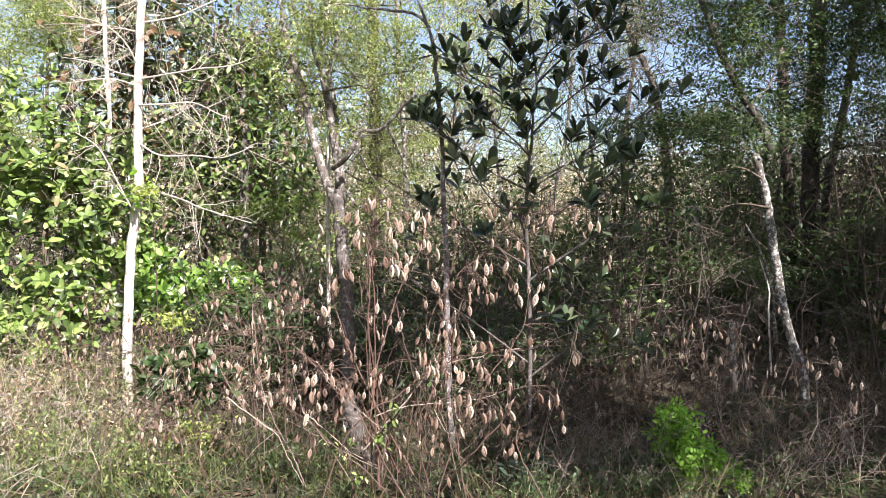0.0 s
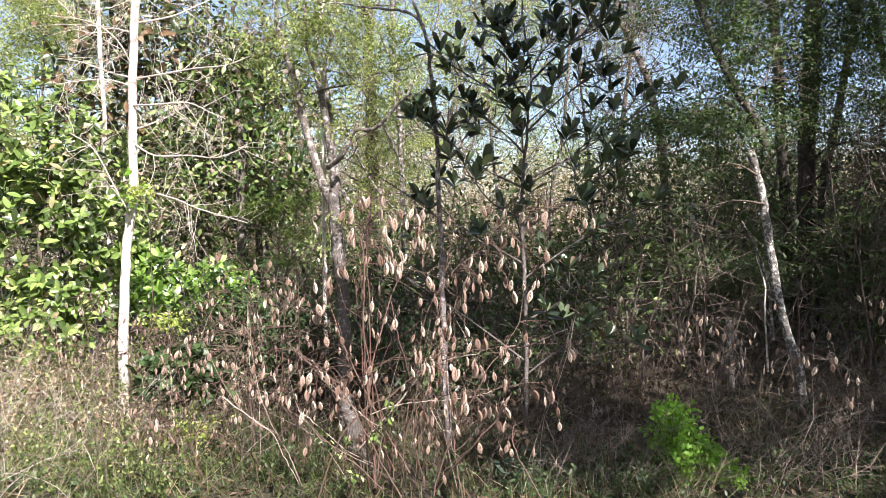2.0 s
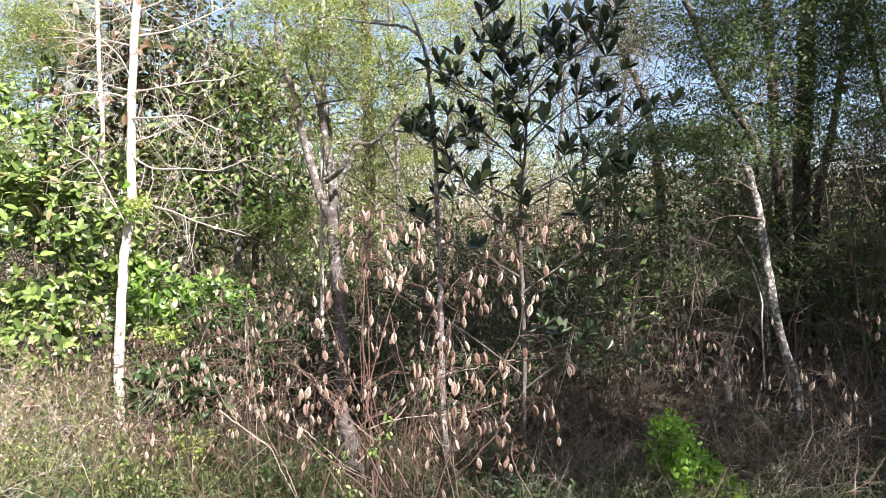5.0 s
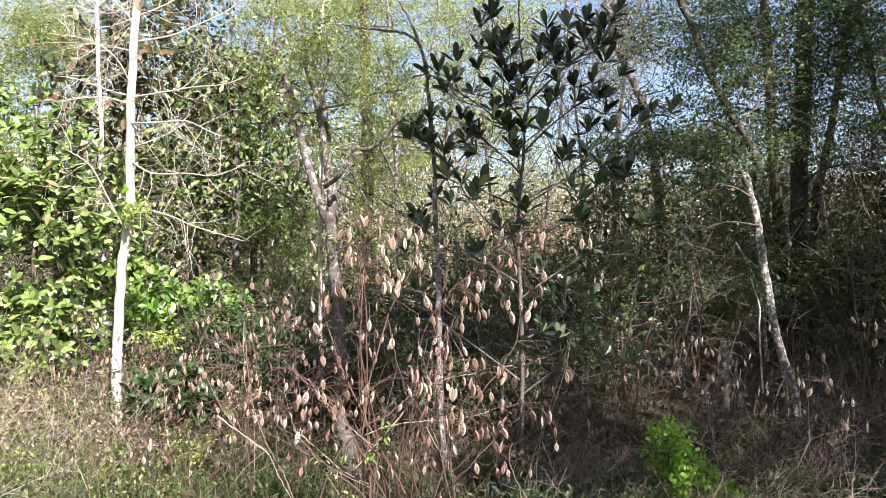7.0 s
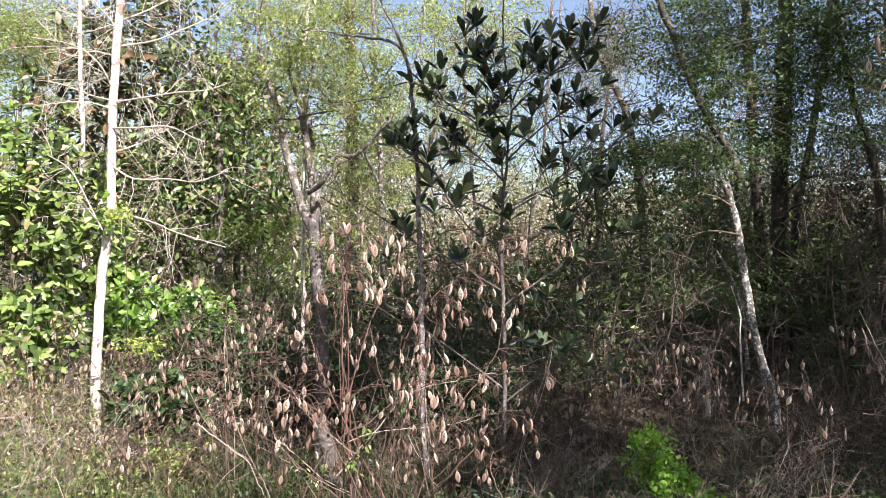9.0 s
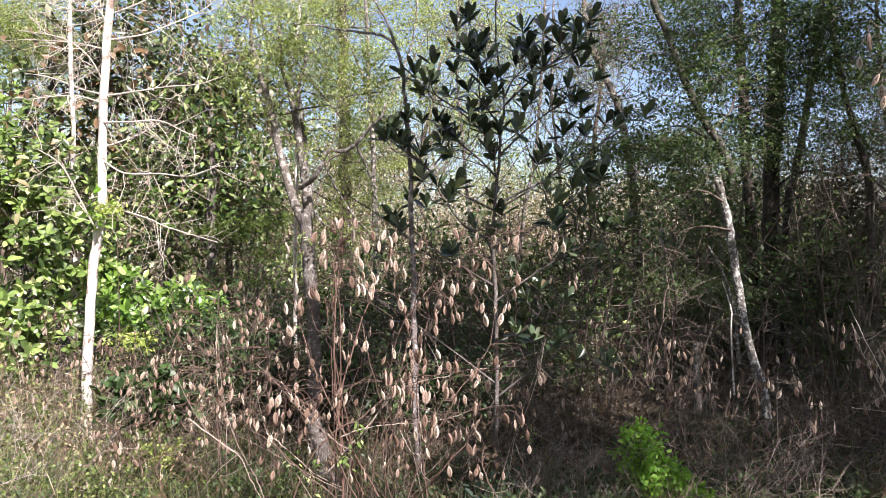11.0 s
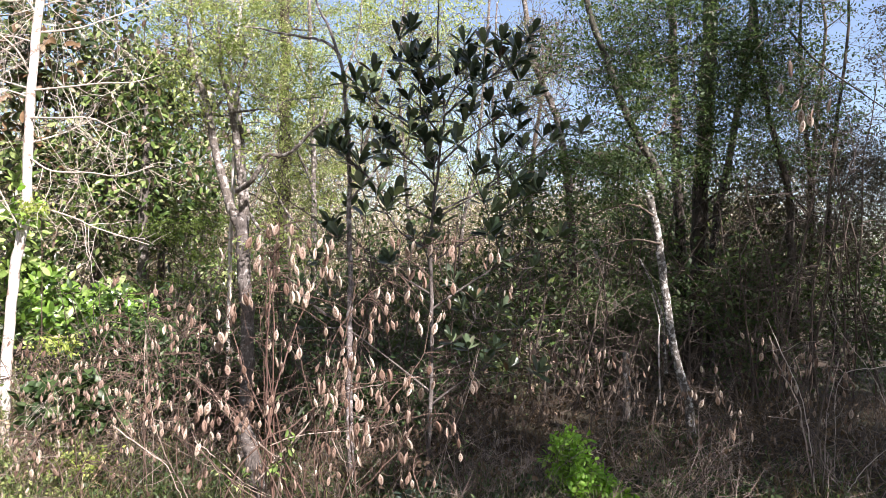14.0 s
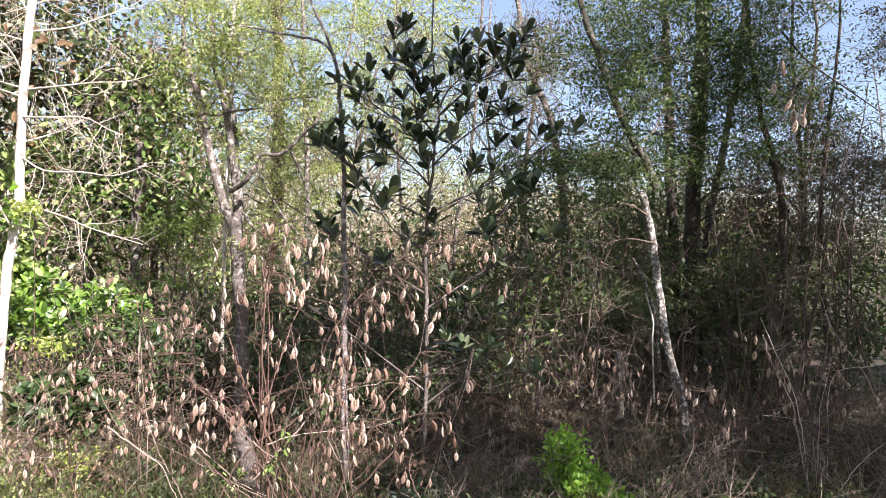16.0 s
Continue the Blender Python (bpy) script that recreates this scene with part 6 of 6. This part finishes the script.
arching_canes = (
    ([(-0.43, 3.5, 0.36), (-0.33, 3.5, 0.48), (-0.23, 3.5, 0.59), (-0.12, 3.5, 0.73), (-0.01, 3.5, 0.79), (0.15, 3.5, 0.83), (0.29, 3.5, 0.86), (0.39, 3.55, 0.85), (0.51, 3.6, 0.89), (0.61, 3.6, 0.93)], 0.007),
    ([(-0.37, 3.45, 0.54), (-0.23, 3.45, 0.59), (-0.01, 3.45, 0.61), (0.15, 3.45, 0.63), (0.24, 3.5, 0.65)], 0.005),
    ([(-0.68, 3.6, 0.78), (-0.6, 3.6, 0.67), (-0.51, 3.6, 0.59), (-0.38, 3.55, 0.47), (-0.31, 3.5, 0.42)], 0.005),
)
low_arching_canes = (
    ([(-1.17, 3.7, 0.57), (-1.02, 3.65, 0.48), (-0.88, 3.6, 0.4), (-0.83, 3.55, 0.33), (-0.73, 3.5, 0.18)], 0.006),
    ([(-0.73, 3.5, 0.55), (-0.62, 3.5, 0.46), (-0.5, 3.5, 0.35), (-0.36, 3.45, 0.3)], 0.005),
    ([(-0.08, 3.4, 0.59), (-0.03, 3.4, 0.49), (0.02, 3.4, 0.46), (0.03, 3.4, 0.38), (0.07, 3.4, 0.34)], 0.0035),
)
upright_canes = (
    ([(-0.35, 3.45, 0.18), (-0.36, 3.45, 0.46), (-0.39, 3.45, 0.76), (-0.4, 3.45, 1.0), (-0.39, 3.45, 1.22), (-0.42, 3.5, 1.44)], 0.009),
    ([(-0.35, 3.5, 0.16), (-0.31, 3.5, 0.44), (-0.22, 3.5, 0.59), (-0.14, 3.55, 0.74), (-0.08, 3.6, 0.98)], 0.006),
    ([(-1.14, 4.1, 1.01), (-1.14, 4.1, 0.78), (-1.13, 4.1, 0.62), (-1.09, 4.1, 0.52), (-1.08, 4.1, 0.1)], 0.005),
    ([(0.72, 4.0, 0.94), (0.65, 4.0, 0.64), (0.53, 3.95, 0.34), (0.51, 3.9, 0.04)], 0.005),
    ([(0.54, 3.9, 0.38), (0.62, 3.9, 0.17), (0.67, 3.9, 0.04)], 0.004),
    ([(0.68, 4.0, 0.79), (0.78, 4.0, 0.71), (0.99, 4.1, 0.73), (1.15, 4.2, 0.66)], 0.004),
)
edge_canes = (
    ([(2.95, 4.2, -0.03), (2.85, 4.2, 0.35), (2.79, 4.2, 0.6), (2.66, 4.2, 0.82), (2.59, 4.2, 1.01)], 0.011),
    ([(3.05, 4.3, -0.07), (3.06, 4.3, 0.29), (3.07, 4.3, 0.55), (3.14, 4.3, 0.86)], 0.007),
    ([(2.66, 4.3, 0.48), (2.85, 4.3, 0.46), (3.03, 4.3, 0.44), (3.22, 4.3, 0.52)], 0.004),
)
shaded_canes = (
    ([(1.83, 4.8, -0.14), (1.82, 4.8, 0.13), (1.81, 4.8, 0.45), (1.92, 4.8, 0.59), (2.02, 4.8, 0.71)], 0.004),
    ([(1.81, 4.8, 0.17), (2.0, 4.8, 0.27), (2.15, 4.8, 0.31), (2.32, 4.8, 0.25)], 0.004),
    ([(0.46, 4.0, 0.24), (0.57, 4.0, 0.32), (0.73, 4.1, 0.38), (0.92, 4.2, 0.43), (1.06, 4.3, 0.44)], 0.004),
    ([(0.85, 4.2, 0.33), (1.04, 4.3, 0.34), (1.18, 4.3, 0.2), (1.21, 4.3, 0.03)], 0.0035),
    ([(0.72, 4.2, 0.27), (0.92, 4.2, 0.25), (1.08, 4.2, 0.17), (1.2, 4.2, 0.03)], 0.003),
)
looks = {6: ("long upright reddish-brown cane among dry shrubs", RED_CANE), 7: ("thin grey-brown cane branching through dry shrubs", TWIG_GREY)}
for q, (pts, r) in enumerate(arching_canes + low_arching_canes + upright_canes + edge_canes):
    label, bark = looks.get(q, ("pale bare cane arching through the dry shrubs", BLEACHED))
    cane(pts, r * 0.6, 430 + q, label, bark)
for q, (pts, r) in enumerate(shaded_canes):
    cane(pts, r * 0.6, 445 + q, "tan bare cane bent low in the shade", TWIG_TAN)
for q, (pts, r) in enumerate(low_canes + middle_canes + side_canes):
    cane(pts, r * (0.4 if q in (9, 10) else 0.55), 400 + q, mat=RED_CANE if q in (9, 10) else TWIG_TAN if q < 12 else TWIG_PALE)
for q, at in enumerate(((-0.50, 3.45, 0.37), (-0.28, 3.45, 0.55), (-0.62, 3.50, 0.45), (-0.35, 3.40, 0.43), (0.63, 4.00, 0.39), (-1.59, 4.40, 0.30), (-0.47, 3.40, 0.26))):
    srng = np.random.default_rng(440 + q)
    x, y, z = at
    crown_tree("green_sprig", "small sprig of fresh yellow-green leaves", 450 + q, [([(x, y, height(x, y) - 0.02), (x + 0.02, y, z * 0.5), (x, y, z)], 0.0025, 0.0015)], CANE,
               [((x, y, z), (0.04, 0.04, 0.04), 3, 4)], BROAD_LEAF, leaf_len=0.035, kind="broad", width=0.4, cat="sprig", group="green sprigs", spread=0.04, r_twig=0.001)


for q, (x, y, z) in enumerate(((-1.95, 5.00, 0.79), (-1.51, 4.20, 0.25), (-2.12, 5.10, 1.69))):
    crown_tree("yellow_spray", "spray of small yellow-green leaves above dry weeds", 470 + q, [([(x + 0.03, y, height(x, y) - 0.02), (x + 0.02, y, z * 0.5), (x, y, z)], 0.004, 0.002)], CANE,
               [((x, y, z), (0.13, 0.1, 0.05), 14, 11)], YELLOW_LEAF, leaf_len=0.032, kind="broad", width=0.5, cat="sprig", group="yellow sprays", spread=0.07, r_twig=0.001)


# ---- unseen trees, added only to shade the thicket and hold back sky light ----
def unseen_shade_tree(seed, foot, tall, crowns, label):
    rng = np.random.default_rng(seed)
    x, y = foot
    t = thing("unseen_shade_tree", label, "tree", "trees round the clearing", at=(x, y, 0))
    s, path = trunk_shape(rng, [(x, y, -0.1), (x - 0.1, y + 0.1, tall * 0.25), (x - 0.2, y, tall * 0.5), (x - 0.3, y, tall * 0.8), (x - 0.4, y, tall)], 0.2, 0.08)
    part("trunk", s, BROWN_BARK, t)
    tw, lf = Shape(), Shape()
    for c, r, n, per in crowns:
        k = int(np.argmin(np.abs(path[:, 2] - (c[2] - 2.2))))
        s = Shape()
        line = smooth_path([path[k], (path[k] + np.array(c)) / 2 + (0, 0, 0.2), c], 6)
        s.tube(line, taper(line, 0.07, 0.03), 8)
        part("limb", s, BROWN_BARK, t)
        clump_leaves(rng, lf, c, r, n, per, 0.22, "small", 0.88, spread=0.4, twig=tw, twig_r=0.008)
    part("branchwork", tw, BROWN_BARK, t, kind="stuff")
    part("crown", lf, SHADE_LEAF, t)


# crown lumps set where their shadows should fall on the thicket
unseen_shade_tree(111, (6.4, 0.4), 9.0, [((2.9, 1.3, 7.0), (1.2, 1.2, 0.9), 70, 16), ((7.5, -0.6, 7.4), (1.6, 2.0, 1.5), 140, 16), ((5.2, 3.9, 7.4), (1.9, 1.5, 1.1), 60, 16), ((5.85, -1.95, 7.0), (0.9, 0.8, 0.6), 16, 16), ((4.85, -0.85, 7.0), (0.6, 0.6, 0.4), 34, 16), ((4.25, -1.9, 7.0), (0.25, 0.35, 0.3), 16, 16), ((2.55, -0.55, 7.0), (0.2, 0.35, 0.3), 7, 14)],
           "unseen spreading tree added to shade the thicket edge")
unseen_shade_tree(112, (9.5, 4.0), 10.0, [((9.0, 4.0, 6.0), (2.2, 2.2, 3.0), 80, 16), ((7.2, 6.2, 8.0), (1.8, 1.8, 1.6), 60, 16)], "unseen leafy tree added beside the thicket to block light")
unseen_shade_tree(115, (7.2, 5.4), 7.0, [((6.9, 5.2, 3.6), (1.5, 1.5, 2.4), 70, 16)], "unseen leafy tree added beside the thicket to block light")
unseen_shade_tree(113, (8.5, -4.5), 9.5, [((8.3, -4.5, 6.0), (2.6, 2.6, 3.2), 180, 16)], "unseen leafy tree added behind to block sky light")
unseen_shade_tree(114, (11.5, 0.0), 9.5, [((11.2, 0.0, 5.5), (2.6, 2.6, 3.6), 80, 16)], "unseen leafy tree added beside the thicket to block light")
# further unseen crowns, left and behind, that only cut the sky light
unseen_shade_tree(116, (-6.6, -1.2), 11.0, [((-5.0, 0.2, 9.0), (2.2, 2.0, 1.3), 150, 16), ((-6.6, -2.4, 7.2), (2.4, 2.2, 2.4), 200, 16), ((-3.2, -0.6, 9.6), (1.8, 1.6, 1.0), 110, 16), ((-2.6, 2.6, 9.4), (1.8, 1.6, 1.0), 110, 16)], "unseen tall tree added on the left to block sky light")
unseen_shade_tree(117, (-8.2, 3.4), 10.0, [((-7.6, 3.2, 6.4), (2.0, 2.2, 3.2), 220, 16)], "unseen tall tree added on the left to block sky light")
unseen_shade_tree(118, (-4.6, -6.0), 10.5, [((-4.6, -6.0, 6.8), (2.2, 2.2, 3.4), 220, 16)], "unseen tall tree added on the left to block sky light")
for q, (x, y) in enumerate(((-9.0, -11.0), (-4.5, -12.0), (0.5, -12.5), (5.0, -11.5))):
    unseen_shade_tree(120 + q, (x, y), 8.0, [((x, y, 4.4), (2.6, 2.4, 3.4), 150, 16)], "unseen leafy tree added behind to block sky light")
